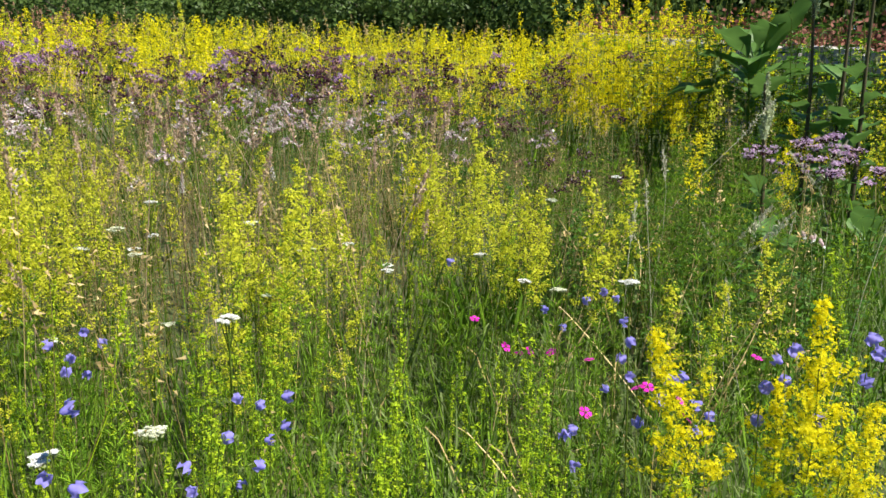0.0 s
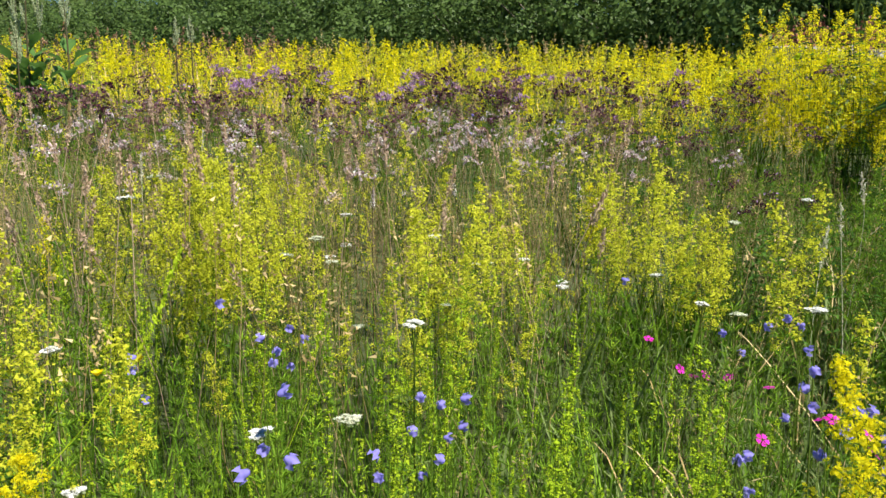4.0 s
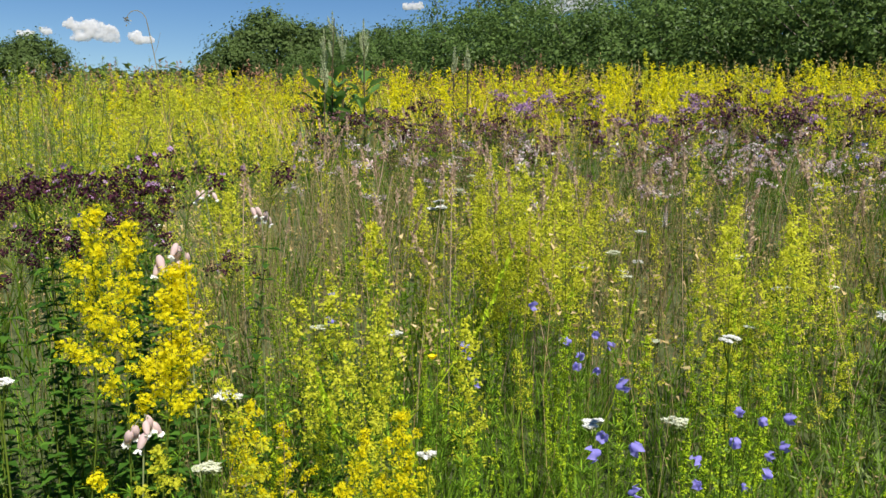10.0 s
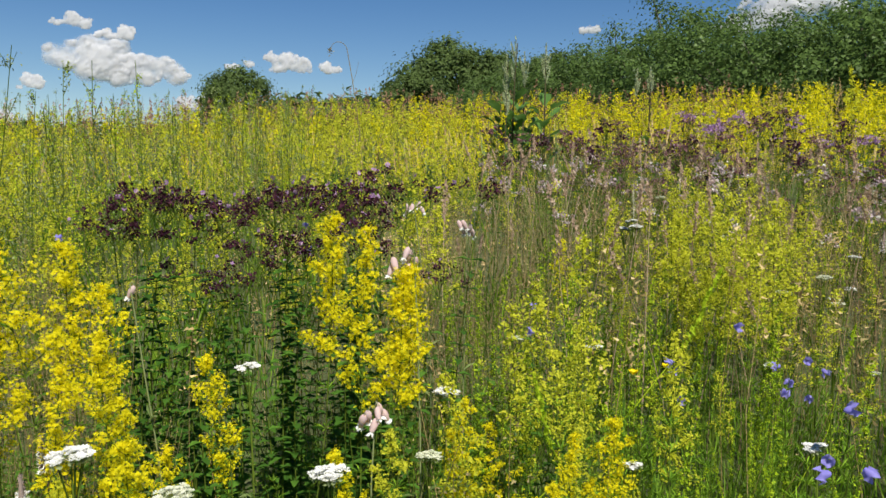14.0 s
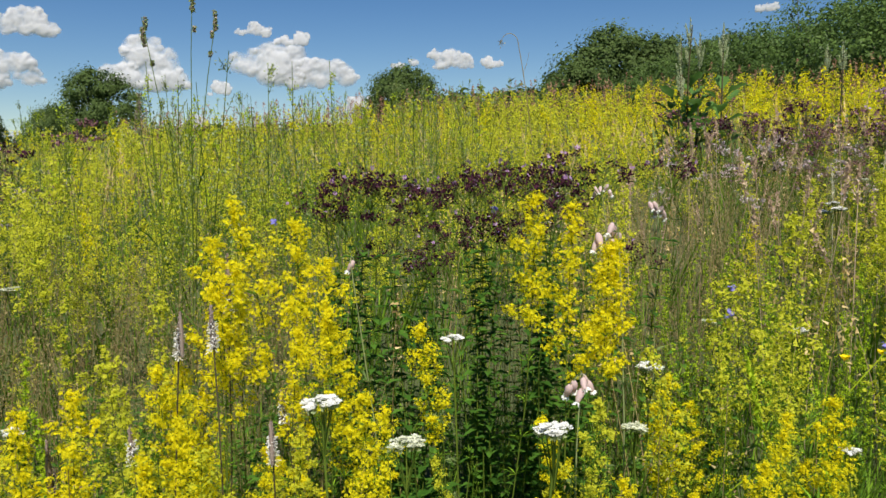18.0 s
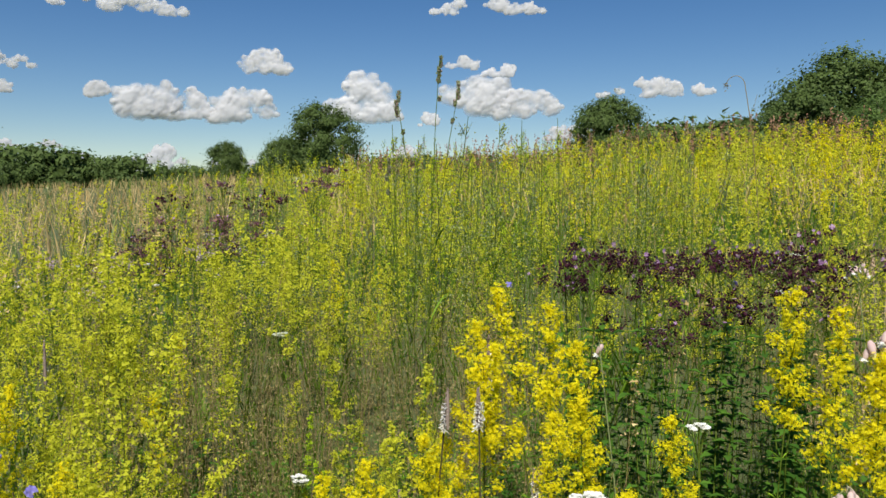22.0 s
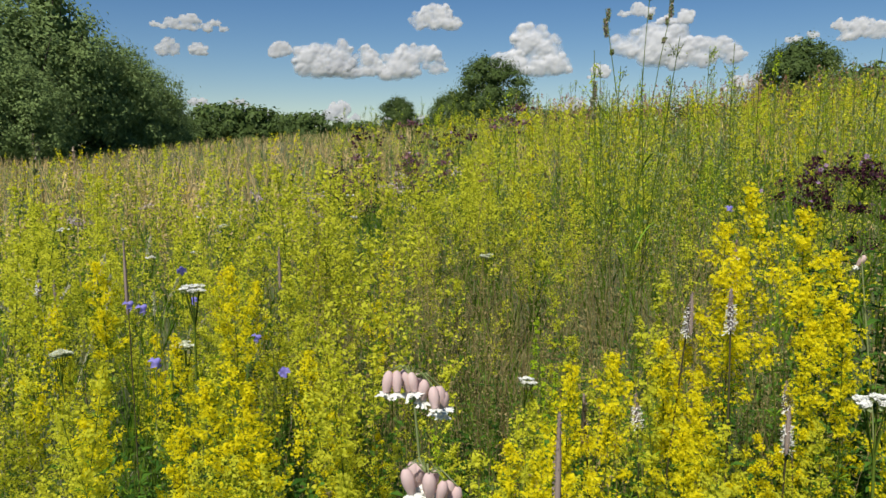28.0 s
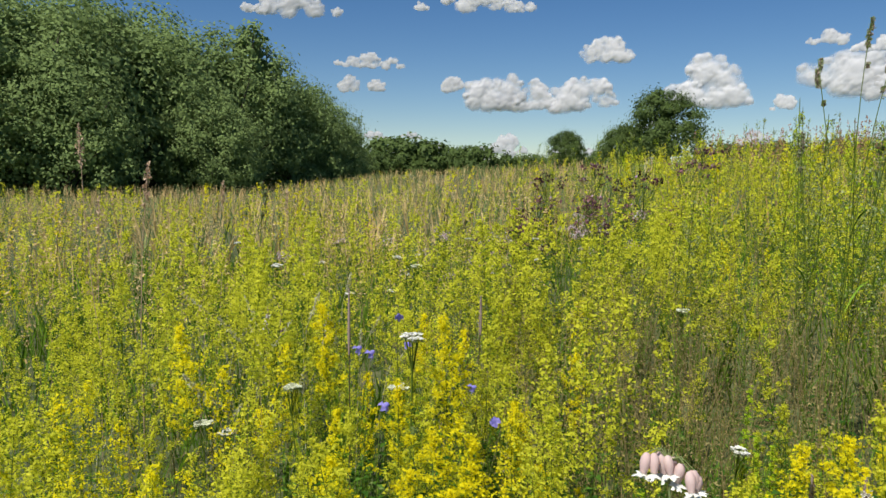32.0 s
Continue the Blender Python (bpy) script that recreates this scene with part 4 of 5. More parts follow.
def buttercup_thing(seed, h):
    rng = np.random.default_rng(seed)
    root = thing("buttercup", "small glossy yellow buttercup on a thin stalk", "buttercup", "buttercups")
    s, fl = Shape(), Shape()
    pts = curve_stem(h, rng, 0.04, 5)
    pts[:, :2] -= pts[-1, :2]
    tube(s, pts, 0.0009, 0.0007, IX["stem"], 3)
    for k in range(5):
        a = k * 1.2566
        broad_leaf(fl, pts[-1], (math.cos(a), math.sin(a), 0.75), 0.010, 0.0095, -0.2, "butter", rng, 4)
    part("stalk", s, root)
    part("flower", fl, root, "cup of five glossy yellow petals")
    return root


def mugwort(seed, h=0.9, size=0.0042, n=260):
    """A tall forb, twiggy, with small pale-green buds."""
    rng = np.random.default_rng(seed)
    s = Shape()
    pts = curve_stem(h, rng, 0.04, 6)
    tube(s, pts, 0.0022, 0.001, IX["stem"], 3)
    for i in range(16):
        t = rng.uniform(0.35, 0.98)
        p = along(pts, t)
        a = rng.uniform(0, 6.283)
        e = p + unit((math.cos(a), math.sin(a), 1.7)) * (1.1 - t) * h * 0.28
        tube(s, [p, e], 0.0009, 0.0006, IX["stem"], 3)
        k = n // 16
        w = rng.uniform(0.1, 1, k)[:, None]
        chips(s, p + (e - p) * w + rng.normal(size=(k, 3)) * 0.006, size * 1.3, IX["budlime" if rng.uniform() < 0.5 else "budgreen"], rng, 1.5)
    return s


# ---- where the kinds grow ----
def gold_share(x, y):
    """How likely a bedstraw stands in full gold there."""
    d = drift(x, y, 1.6, 3.3)
    r = np.hypot(x, y)
    az = np.degrees(np.arctan2(-x, y))
    g = 0.06 + 0.30 * (d > 0.3)
    g = np.where((r < 1.4) & (az > -16), 0.22 + 0.4 * d, g)
    g = np.where((r < 1.7) & (az < -18), 0.04, g)
    g = np.where((r > 4.6) & (az < 14), 0.22 + 0.25 * d, g)
    g = np.where((r > 4.6) & (az < -9), 0.68 + 0.25 * d, g)
    g = np.where((r > 1.8) & (r < 4.6) & (az > -6), 0.05 + 0.1 * (d > 0.4), g)
    return g


def in_oregano(x, y):
    """The dark swath on the bank, the clump ahead, and the patch farther left."""
    return (ell(x, y, 2.55, 2.85, 2.0, 1.05, -38) | ell(x, y, -0.06, 1.36, 0.30, 0.2, 0) | ell(x, y, -2.12, 2.95, 0.55, 0.42, 0) | ell(x, y, 1.55, 2.9, 0.7, 0.35, -20))


def in_hollow(x, y):
    """Thin places where only fine brown grass stands."""
    return ell(x, y, -0.50, 1.28, 0.30, 0.30) | ell(x, y, -0.88, 1.12, 0.26, 0.20) | ell(x, y, -0.62, 1.75, 0.30, 0.22) | ell(x, y, 0.32, 1.55, 0.26, 0.2) | ell(x, y, -0.46, 0.96, 0.15, 0.20) | ell(x, y, -0.62, 0.80, 0.12, 0.12)


def in_brown(x, y):
    return ell(x, y, 1.15, 2.3, 0.95, 0.4, -35) | ell(x, y, -0.93, 1.8, 0.2, 0.16) | ell(x, y, -0.87, 1.37, 0.16, 0.13) | ell(x, y, -1.36, 1.44, 0.22, 0.16) | ell(x, y, -0.69, 1.23, 0.14, 0.1) | ell(x, y, -0.76, 1.51, 0.22, 0.16) | ell(x, y, 1.17, 2.57, 0.45, 0.25) | ell(x, y, -0.60, 1.16, 0.24, 0.20) | ell(x, y, -0.88, 0.96, 0.18, 0.13) | ell(x, y, -1.05, 1.75, 0.5, 0.22, 30) | ell(x, y, 0.35, 1.75, 0.35, 0.2) | ell(x, y, 2.2, 1.3, 0.7, 0.35, -50) | ell(x, y, 1.30, 1.40, 0.34, 0.2, -40) | ell(x, y, 1.75, 1.45, 0.3, 0.22)


# bedstraw near the path: each plant a thing
near_forms = {
    "gold": [bedstraw(200 + i, "gold", 0.58, 0.052 + 0.008 * (i % 3), 0.25 + 0.05 * (i % 3), 19, 78, 0.0021, 0.0085) for i in range(6)],
    "lime": [bedstraw(220 + i, "lime", 0.58, 0.048, 0.28 + 0.05 * (i % 3), 19, 56, 0.0020, 0.0080) for i in range(5)],
    "slim": [bedstraw(240 + i, "budlime", 0.58, 0.010, 0.42, 24, 26, 0.0020, 0.0045, leaves=19, rise=1.6) for i in range(5)],
}
NAMES = {
    "gold": "lady's bedstraw plant with loose golden-yellow flower panicle",
    "lime": "lady's bedstraw plant in lime-yellow bud",
    "slim": "slender lady's bedstraw stem with narrow yellow-green spike",
}
masters = {}
for kind, forms in near_forms.items():
    masters[kind] = []
    for st, lf, fl in forms:
        root = thing("bedstraw_plant", NAMES[kind], "bedstraw", kind + " bedstraw plants near the path")
        part("stalk", st, root)
        part("leaf_whorl", lf, root)
        part("flower_panicle", fl, root)
        masters[kind].append([root, 0])


def grow(kind, x, y, size, turn, lean):
    i = int(RNG.integers(0, len(masters[kind])))
    root, used = masters[kind][i]
    m = stand(x, y, turn, size, lean)
    if used:
        copy_thing(root, m)
    else:
        root.matrix_world = m
        masters[kind][i][1] = 1


for px, py in ((-0.42, 0.92), (-0.50, 1.02), (-0.56, 0.86), (-0.47, 0.84), (-0.60, 0.93), (-0.36, 1.00), (-0.64, 0.78), (-0.53, 0.76), (-0.59, 0.906), (-0.40, 0.78)):
    grow("lime" if px > -0.58 else "slim", px, py, RNG.uniform(0.72, 0.92), RNG.uniform(0, 6.3), RNG.normal(0, 0.08))
grow("slim", -0.593, 0.906, 1.13, 1.0, 0.0)
# the larger golden clumps that stand out near the path
# x, y, spread, plants, height of the tallest
GOLD_CLUMPS = [(-0.32, 0.90, 0.055, 17, 0.66), (-0.18, 1.02, 0.03, 5, 0.69), (0.08, 0.85, 0.02, 5, 0.68), (-0.48, 0.68, 0.05, 6, 0.55), (0.0, 1.04, 0.02, 2, 0.66), (0.28, 0.80, 0.06, 4, 0.52), (0.24, 0.95, 0.03, 3, 0.58),
               (0.42, 0.86, 0.05, 3, 0.48), (1.07, 0.17, 0.06, 8, 0.58), (1.18, 0.34, 0.03, 2, 0.54), (-0.42, 0.52, 0.05, 5, 0.57), (-0.98, 0.52, 0.12, 8, 0.57), (-1.25, 0.62, 0.10, 6, 0.62), (-0.72, 0.64, 0.09, 5, 0.53), (0.08, 0.60, 0.06, 4, 0.50), (-0.12, 0.74, 0.06, 8, 0.52), (-0.30, 0.66, 0.05, 5, 0.50), (0.12, 0.70, 0.05, 4, 0.50),
               (-0.85, 0.76, 0.09, 8, 0.58), (-1.06, 0.86, 0.11, 8, 0.60), (-1.32, 0.84, 0.10, 6, 0.60)]
for cx, cy, rad, n, size in GOLD_CLUMPS:
    for _ in range(max(2, int(n * (0.8 if cx < -0.6 else 1.0)))):
        grow("gold" if RNG.uniform() < (0.6 if cx < -0.6 else 0.88) else "lime", cx + RNG.normal(0, rad), cy + RNG.normal(0, rad), size / 0.60 * (1 - 0.3 * RNG.uniform() ** 2), RNG.uniform(0, 6.3), RNG.normal(0, 0.08))
x, y = polar(190, 0.50, 1.45, -84, 86, 0.5)
x, y = x.repeat(3) + RNG.normal(0, 0.03, 570), y.repeat(3) + RNG.normal(0, 0.03, 570)
keep = (~ell(x, y, -0.05, 1.33, 0.40, 0.25)) & (~ell(x, y, -0.04, 1.08, 0.24, 0.14)) & (~ell(x, y, -0.45, 0.36, 0.1, 0.1)) & (~(in_hollow(x, y) & (RNG.uniform(0, 1, 570) < 0.6)))
a = np.degrees(np.arctan2(-x, y))
keep &= ~((a > -18) & (a < 14) & (np.hypot(x, y) < 1.25) & (RNG.uniform(0, 1, 570) < 0.7))
keep &= RNG.uniform(0, 1, 570) < np.clip(0.55 + 1.2 * drift(x, y, 5.0, 6.0), 0.1, 1)
x, y = x[keep][:190], y[keep][:190]
g = gold_share(x, y)
az = np.degrees(np.arctan2(-x, y))
for px, py, pg, a in zip(x, y, g, az):
    u = RNG.uniform()
    kind = "gold" if u < pg * 0.35 else ("slim" if a < -14 + 10 * RNG.normal() * 0.4 else "lime")
    tall = (0.44 if a < -20 else 0.50 if a < 0 else 0.55) * (0.92 if math.hypot(px, py) < 0.7 else 1.0)
    grow(kind, px, py, tall / 0.60 * RNG.uniform(0.72, 1.08), RNG.uniform(0, 6.3), RNG.normal(0, 0.06))
for kind in masters:
    for root, used in masters[kind]:
        if not used:
            root.matrix_world = stand(*polar(1, 1.3, 1.5, -40, 30), 0.5, 0.9)

# bedstraw farther off
mid_forms = {k: [joined(*bedstraw(300 + i + 20 * j, k, 0.58, sp, 0.42 + 0.05 * (i % 3), 17, 14, 0.0068, pr, 4, 4, 0.0010, 4, petals=1)) for i in range(6)] for j, (k, sp, pr) in enumerate((("gold", 0.070, 0.0120), ("lime", 0.068, 0.0115)))}
bushy = [joined(*bedstraw(470 + i, "lime", 0.58, 0.068, 0.34, 20, 36, 0.0042, 0.0100, 7, 5, 0.0009, 4, petals=1)) for i in range(6)]
rich = [joined(*bedstraw(480 + i, "gold", 0.58, 0.068, 0.31, 20, 38, 0.0042, 0.0105, 7, 5, 0.0009, 4, petals=1)) for i in range(5)]
slim_forms = [joined(*bedstraw(360 + i, "budlime", 0.50, 0.011, 0.46, 20, 15, 0.0034, 0.0046, 9, 5, 0.0011, 4, petals=1, rise=1.6)) for i in range(5)]
cx, cy = polar(480, 1.05, 4.8, -86, 84, 0.5)
x, y = polar(600, 1.05, 4.8, -86, 84, 0.5)
x = np.concatenate([cx.repeat(5) + RNG.normal(0, 0.055, 2400), x])
y = np.concatenate([cy.repeat(5) + RNG.normal(0, 0.055, 2400), y])
tall = RNG.choice([0.72, 0.86, 1.0, 1.16], 3000, p=[0.28, 0.34, 0.27, 0.11])
p = np.where(ell(x, y, -0.06, 1.34, 0.32, 0.24), 0.03, np.where(in_oregano(x, y), 0.09, np.where(in_brown(x, y), 0.16, np.clip(0.62 + 0.75 * drift(x, y, 1.5, 8.0), 0.1, 1.0))))
p = np.where((np.degrees(np.arctan2(-x, y)) < -14) & (np.hypot(x, y) > 1.15), p * 0.5, p)
p = np.where(ell(x, y, -2.9, 2.2, 1.2, 0.7, 30), p * 0.4, p)
p = np.where(ell(x, y, -2.0, 2.3, 0.5, 0.7), p * 0.25, p)
p = np.where(ell(x, y, 2.6, 0.75, 1.3, 0.6, 20), p * 0.12, p)
keep = RNG.uniform(0, 1, len(x)) < p * 0.66 * np.where(np.hypot(x, y) < 2.3, np.clip(0.55 + 1.3 * drift(x, y, 4.5, 2.0), 0.05, 1.0), 1.0)
keep &= ~(in_hollow(x, y) & (RNG.uniform(0, 1, len(x)) < 0.8))
x, y, tall = x[keep], y[keep], tall[keep]
isg = RNG.uniform(0, 1, len(x)) < gold_share(x, y)
az, r = np.degrees(np.arctan2(-x, y)), np.hypot(x, y)
slim = (~isg) & (az < -20) & (r < 2.2)
q = rows(x, y, 0.88, 1.08, 0.10)
q[:, 4] *= tall
near = r < 2.3
scatter("bedstraw_golden_plumes", rich, q[isg & near], "golden bedstraw plumes in flower", "bedstraw")
scatter("bedstraw_lime_plumes", bushy, q[~isg & ~slim & near], "feathery lime-yellow bedstraw plumes", "bedstraw")
isg, far = isg & ~near, ~isg & ~slim & ~near
scatter("bedstraw_golden_sward", mid_forms["gold"], q[isg], "golden flowering bedstraw standing thick in the meadow", "bedstraw")
scatter("bedstraw_lime_sward", mid_forms["lime"], q[far], "lime-yellow budding bedstraw standing thick in the meadow", "bedstraw")
cx, cy = polar(100, 0.62, 2.2, -84, -12, 0.5)
x, y = cx.repeat(3) + RNG.normal(0, 0.03, 300), cy.repeat(3) + RNG.normal(0, 0.03, 300)
keep = ~ell(x, y, 1.75, 0.5, 0.75, 0.35, 30)
qs = rows(x[keep], y[keep], 0.68, 0.98, 0.06)
scatter("bedstraw_slim_sward", slim_forms, np.concatenate([q[slim], qs]), "slender yellow-green bedstraw spikes", "bedstraw")
# bushy plumes that stand out, and a thicket of them by the path
PLUMES = [(1.52, 0.81), (1.60, 1.84), (1.40, 2.09), (2.10, 1.61), (0.92, 1.45), (1.62, 0.76), (1.39, 0.41), (1.18, 1.92), (1.39, 1.89), (1.51, 1.68), (0.89, 1.36), (1.42, 1.88), (0.40, 1.04), (0.45, 1.00), (1.10, 1.94), (0.97, 1.46), (-0.39, 1.58), (-0.53, 1.63), (-1.32, 2.35), (-1.22, 1.54), (-1.46, 1.53), (-0.53, 1.70), (-1.54, 2.21), (-1.26, 1.28), (-1.51, 1.24), (-1.45, 2.56), (-1.30, 1.31), (-1.32, 1.83), (-4.43, 3.24), (-7.71, 4.09), (-2.14, 2.06), (-1.22, 2.09), (-1.75, 0.95), (-1.95, 1.25), (-1.62, 1.45), (-2.3, 1.0), (-2.5, 1.5), (-1.5, 0.62), (-1.85, 0.55), (-2.7, 2.1), (-0.95, 1.45), (-1.05, 1.32), (-2.6, 1.25), (-3.1, 1.7), (-3.4, 2.3), (-2.9, 2.7), (-3.6, 1.3), (-2.2, 0.7), (-4.2, 2.2)]
x = np.concatenate([px + RNG.normal(0, 0.05 + 0.02 * math.hypot(px, py), 6) for px, py in PLUMES])
y = np.concatenate([py + RNG.normal(0, 0.05 + 0.02 * math.hypot(px, py), 6) for px, py in PLUMES])
keep = ~((in_brown(x, y) & (RNG.uniform(0, 1, len(x)) < 0.5)) | (in_hollow(x, y) & (RNG.uniform(0, 1, len(x)) < 0.8)) | ell(x, y, -2.05, 2.5, 0.5, 0.6))
x, y = x[keep], y[keep]
q = rows(x, y, 0.86, 1.22, 0.1)
az = np.degrees(np.arctan2(-x, y))
q[:, 4] *= np.where(az < -14, 0.92, np.where((az > 44) & (np.hypot(x, y) < 2.4), 1.08, np.where(az > 44, 0.92, 1.08)))
far = np.hypot(x, y) > 2.4
scatter("bedstraw_far_plumes", mid_forms["lime"], q[far], "lime-yellow bedstraw plumes farther off", "bedstraw")
scatter("bedstraw_bushy_plumes", bushy, q[~far], "bushy lime-yellow bedstraw plumes", "bedstraw")
cx, cy = polar(38, 1.35, 3.6, -62, -12, 0.8)
keep = ~(ell(cx, cy, 2.4, 0.8, 1.1, 0.5, 20) | in_brown(cx, cy) | in_oregano(cx, cy))
cx, cy = cx[keep], cy[keep]
cx, cy = np.concatenate([cx, 1.6 + RNG.normal(0, 0.3, 8)]), np.concatenate([cy, 1.2 + RNG.normal(0, 0.22, 8)])
n = 4 * len(cx)
x, y = cx.repeat(4) + RNG.normal(0, 0.05, n), cy.repeat(4) + RNG.normal(0, 0.05, n)
q = rows(x, y, 0.60, 1.08, 0.1)
far = np.hypot(x, y) > 2.1
scatter("bedstraw_upper_plumes", mid_forms["lime"], q[far], "lime-yellow bedstraw plumes higher on the bank", "bedstraw")
scatter("bedstraw_bank_plumes", bushy, q[~far], "lime-yellow bedstraw plumes on the bank", "bedstraw")
cx, cy = polar(50, 0.6, 2.3, 12, 92, 0.7)
x, y = cx.repeat(5) + RNG.normal(0, 0.045, 250), cy.repeat(5) + RNG.normal(0, 0.045, 250)
keep = ~(((in_brown(x, y) | in_hollow(x, y)) & (RNG.uniform(0, 1, len(x)) < 0.75)) | ell(x, y, -0.06, 1.34, 0.36, 0.26) | ell(x, y, -0.02, 1.06, 0.26, 0.16) | ell(x, y, -0.60, 1.16, 0.24, 0.19) | ell(x, y, -0.45, 0.36, 0.12, 0.12))
q = rows(x[keep], y[keep], 0.70, 1.02, 0.1)
q[:, 4] *= np.where(np.hypot(q[:, 0], q[:, 1]) < 0.95, 0.86, 1.0)
ripe = RNG.uniform(0, 1, len(q)) < np.where(np.hypot(q[:, 0], q[:, 1]) < 1.5, 0.3, 0.10)
scatter("bedstraw_thicket", bushy, q[~ripe], "thicket of lime-yellow bedstraw beside the path", "bedstraw")
scatter("bedstraw_golden_thicket", rich, q[ripe], "thicket of golden bedstraw beside the path", "bedstraw")
far_forms = {k: [joined(*bedstraw(400 + i + 20 * j, k, 0.6, 0.098, 0.60, 12, 13, 0.0105, 0.019, 2, 3, 0.0014, 3, petals=1, rise=1.5)) for i in range(5)] for j, k in enumerate(("gold", "lime"))}
x, y = polar(4700, 4.5, 13, -88, 78, 0.45)
az, r = np.degrees(np.arctan2(-x, y)), np.hypot(x, y)
p = np.where(az > 30, 0.30, 0.95)
p = np.where((az > 8) & (r > 6), p * 0.7, p)
p = np.where((az < -66) & (r < 7.5), p * 0.15, p)
p = np.where((r > 10.2) & (az < 20), p * 0.35, p)
p = np.where(ell(x, y, 1.62, 5.35, 0.42, 0.85, -16) | ell(x, y, 2.75, 5.75, 0.28, 0.75, -25), 0.06, p)
keep = RNG.uniform(0, 1, len(x)) < p
x, y = x[keep], y[keep]
isg = RNG.uniform(0, 1, len(x)) < gold_share(x, y)
q = rows(x, y, 0.8, 1.35, 0.12)
scatter("bedstraw_golden_band", far_forms["gold"], q[isg], "band of golden bedstraw along the bank", "bedstraw")
scatter("bedstraw_lime_band", far_forms["lime"], q[~isg], "band of lime-yellow bedstraw along the bank", "bedstraw")
# the tall golden stand beside the rough corner
x, y = 4.85 + RNG.normal(0, 0.26, 125), 1.74 + RNG.normal(0, 0.26, 125)
scatter("golden_stand", [joined(*bedstraw(440 + i, "gold", 0.95, 0.110, 0.66, 26, 22, 0.0070, 0.014, 5, 4, 0.002, petals=1, rise=1.3)) for i in range(5)], rows(x, y, 0.8, 1.1, 0.1), "dense tall stand of bright golden flower spikes", "bedstraw")

# leafy green undergrowth and grass
shoots = [shoot(500 + i, 0.26 + 0.03 * i) for i in range(5)]
x, y = polar(820, 0.42, 1.8, -86, 100, 0.6)
q = rows(x, y, 0.7, 1.25, 0.2)
q[:, 4] *= np.where(np.degrees(np.arctan2(-x, y)) > -14, 0.72, 1.0)
scatter("leafy_shoots", shoots, q, "bright green whorled leafy shoots", "undergrowth")
leafy = [joined(*oregano(510 + i, "herb", "mauve", 0.46, 1, 2, 0.004, 0, 13)) for i in range(4)]
x, y = polar(460, 0.50, 1.7, -18, 88, 0.7)
keep = ~ell(x, y, -0.45, 0.36, 0.1, 0.1)
scatter("leafy_undergrowth", leafy, rows(x[keep], y[keep], 0.6, 1.0, 0.2), "dark green leafy stems between the flowers", "undergrowth")
near_tufts = [tuft(520 + i, "grass", 9, 0.34, 0.0026, 3, 0.04, 0.6) for i in range(5)]
x, y = polar(1500, 0.42, 2.0, -88, 90, 0.7)
q = rows(x, y, 0.6, 1.25, 0.15)
q[:, 4] *= np.where(np.degrees(np.arctan2(-x, y)) > -14, 0.8, 1.0)
scatter("meadow_grass", near_tufts, q, "fine green meadow grass", "grass")
mid_tufts = [tuft(530 + i, "grass", 8, 0.36, 0.005, 1, 0.07, 0.5) for i in range(4)]
x, y = polar(2000, 1.9, 7, -88, 78, 0.6)
scatter("bank_grass", mid_tufts, rows(x, y, 0.7, 1.2, 0.15), "green grass among the flowers", "grass")
far_tufts = [tuft(540 + i, "dry" if i % 2 else "sedge", 9, 0.5, 0.018, 1, 0.25, 0.4) for i in range(4)]
x, y = polar(3600, 6, 60, -60, 84, 0.0)
scatter("far_grass", far_tufts, rows(x, y, 0.8, 1.3, 0.15), "dry and grey-green grass across the field", "grass")
# pale hay at the left and along the brow
hay = [panicle(560 + i, "dry", 0.72, 42, 0.0075, 0.035, 0.4, 1) for i in range(4)]
x, y = polar(1700, 2.6, 18, 32, 82, 0.3)
keep = ~ell(x, y, -2.12, 2.9, 0.55, 0.5)
scatter("pale_hay_grass", hay, rows(x[keep], y[keep], 0.7, 1.05, 0.2), "pale dry grass gone to seed", "grass")
russet = [panicle(570 + i, "red", 0.75, 24, 0.013, 0.035, 0.4, 1) for i in range(4)]
x, y = polar(900, 9.0, 12.5, -34, 24, 1.0)
scatter("russet_grass", russet, rows(x, y, 0.85, 1.25, 0.15), "russet seeding grass along the top of the bank", "grass")
x, y = polar(260, 9.0, 12.0, -75, -34, 1.0)
scatter("tan_grass", hay, rows(x, y, 0.9, 1.3, 0.15), "tan seeding grass in front of the hedge", "grass")
# airy brown panicles
airy = [panicle(580 + i, "haze", 0.60, 115, 0.0024, 0.055, 0.6, 2) for i in range(5)]
x, y = polar(4000, 0.75, 4.0, -84, 80, 0.4)
keep = in_brown(x, y) | (in_hollow(x, y) & (np.hypot(x, y) > 1.12)) | (RNG.uniform(0, 1, len(x)) < 0.06)
scatter("brown_bent_grass", airy, rows(x[keep], y[keep], 0.75, 1.05, 0.15), "airy brownish bent grass in flower", "grass")

# ---- oregano ----
near_ore = [oregano(600 + i, h=0.60 + 0.03 * (i % 3), clusters=9, per=26, size=0.0036, bloom=1, leafpairs=19, open_top=0.055, flat=0.9) for i in range(5)]
mk = []
for st, lf, hd, pt in near_ore:
    root = thing("oregano_plant", "dark purple flat-topped oregano head on leafy stem", "oregano", "oregano plants in the near clump")
    part("stalk", st, root)
    part("leaves", lf, root)
    part("flower_head", hd, root)
    part("open_floret", pt, root, "small mauve open florets")
    mk.append(root)
spots = []
while len(spots) < 42:
    a, b = RNG.uniform(-0.46, 0.36), RNG.uniform(1.08, 1.60)
    if ell(a, b, 0.0, 1.36, 0.30, 0.17):
        spots.append((a, b))
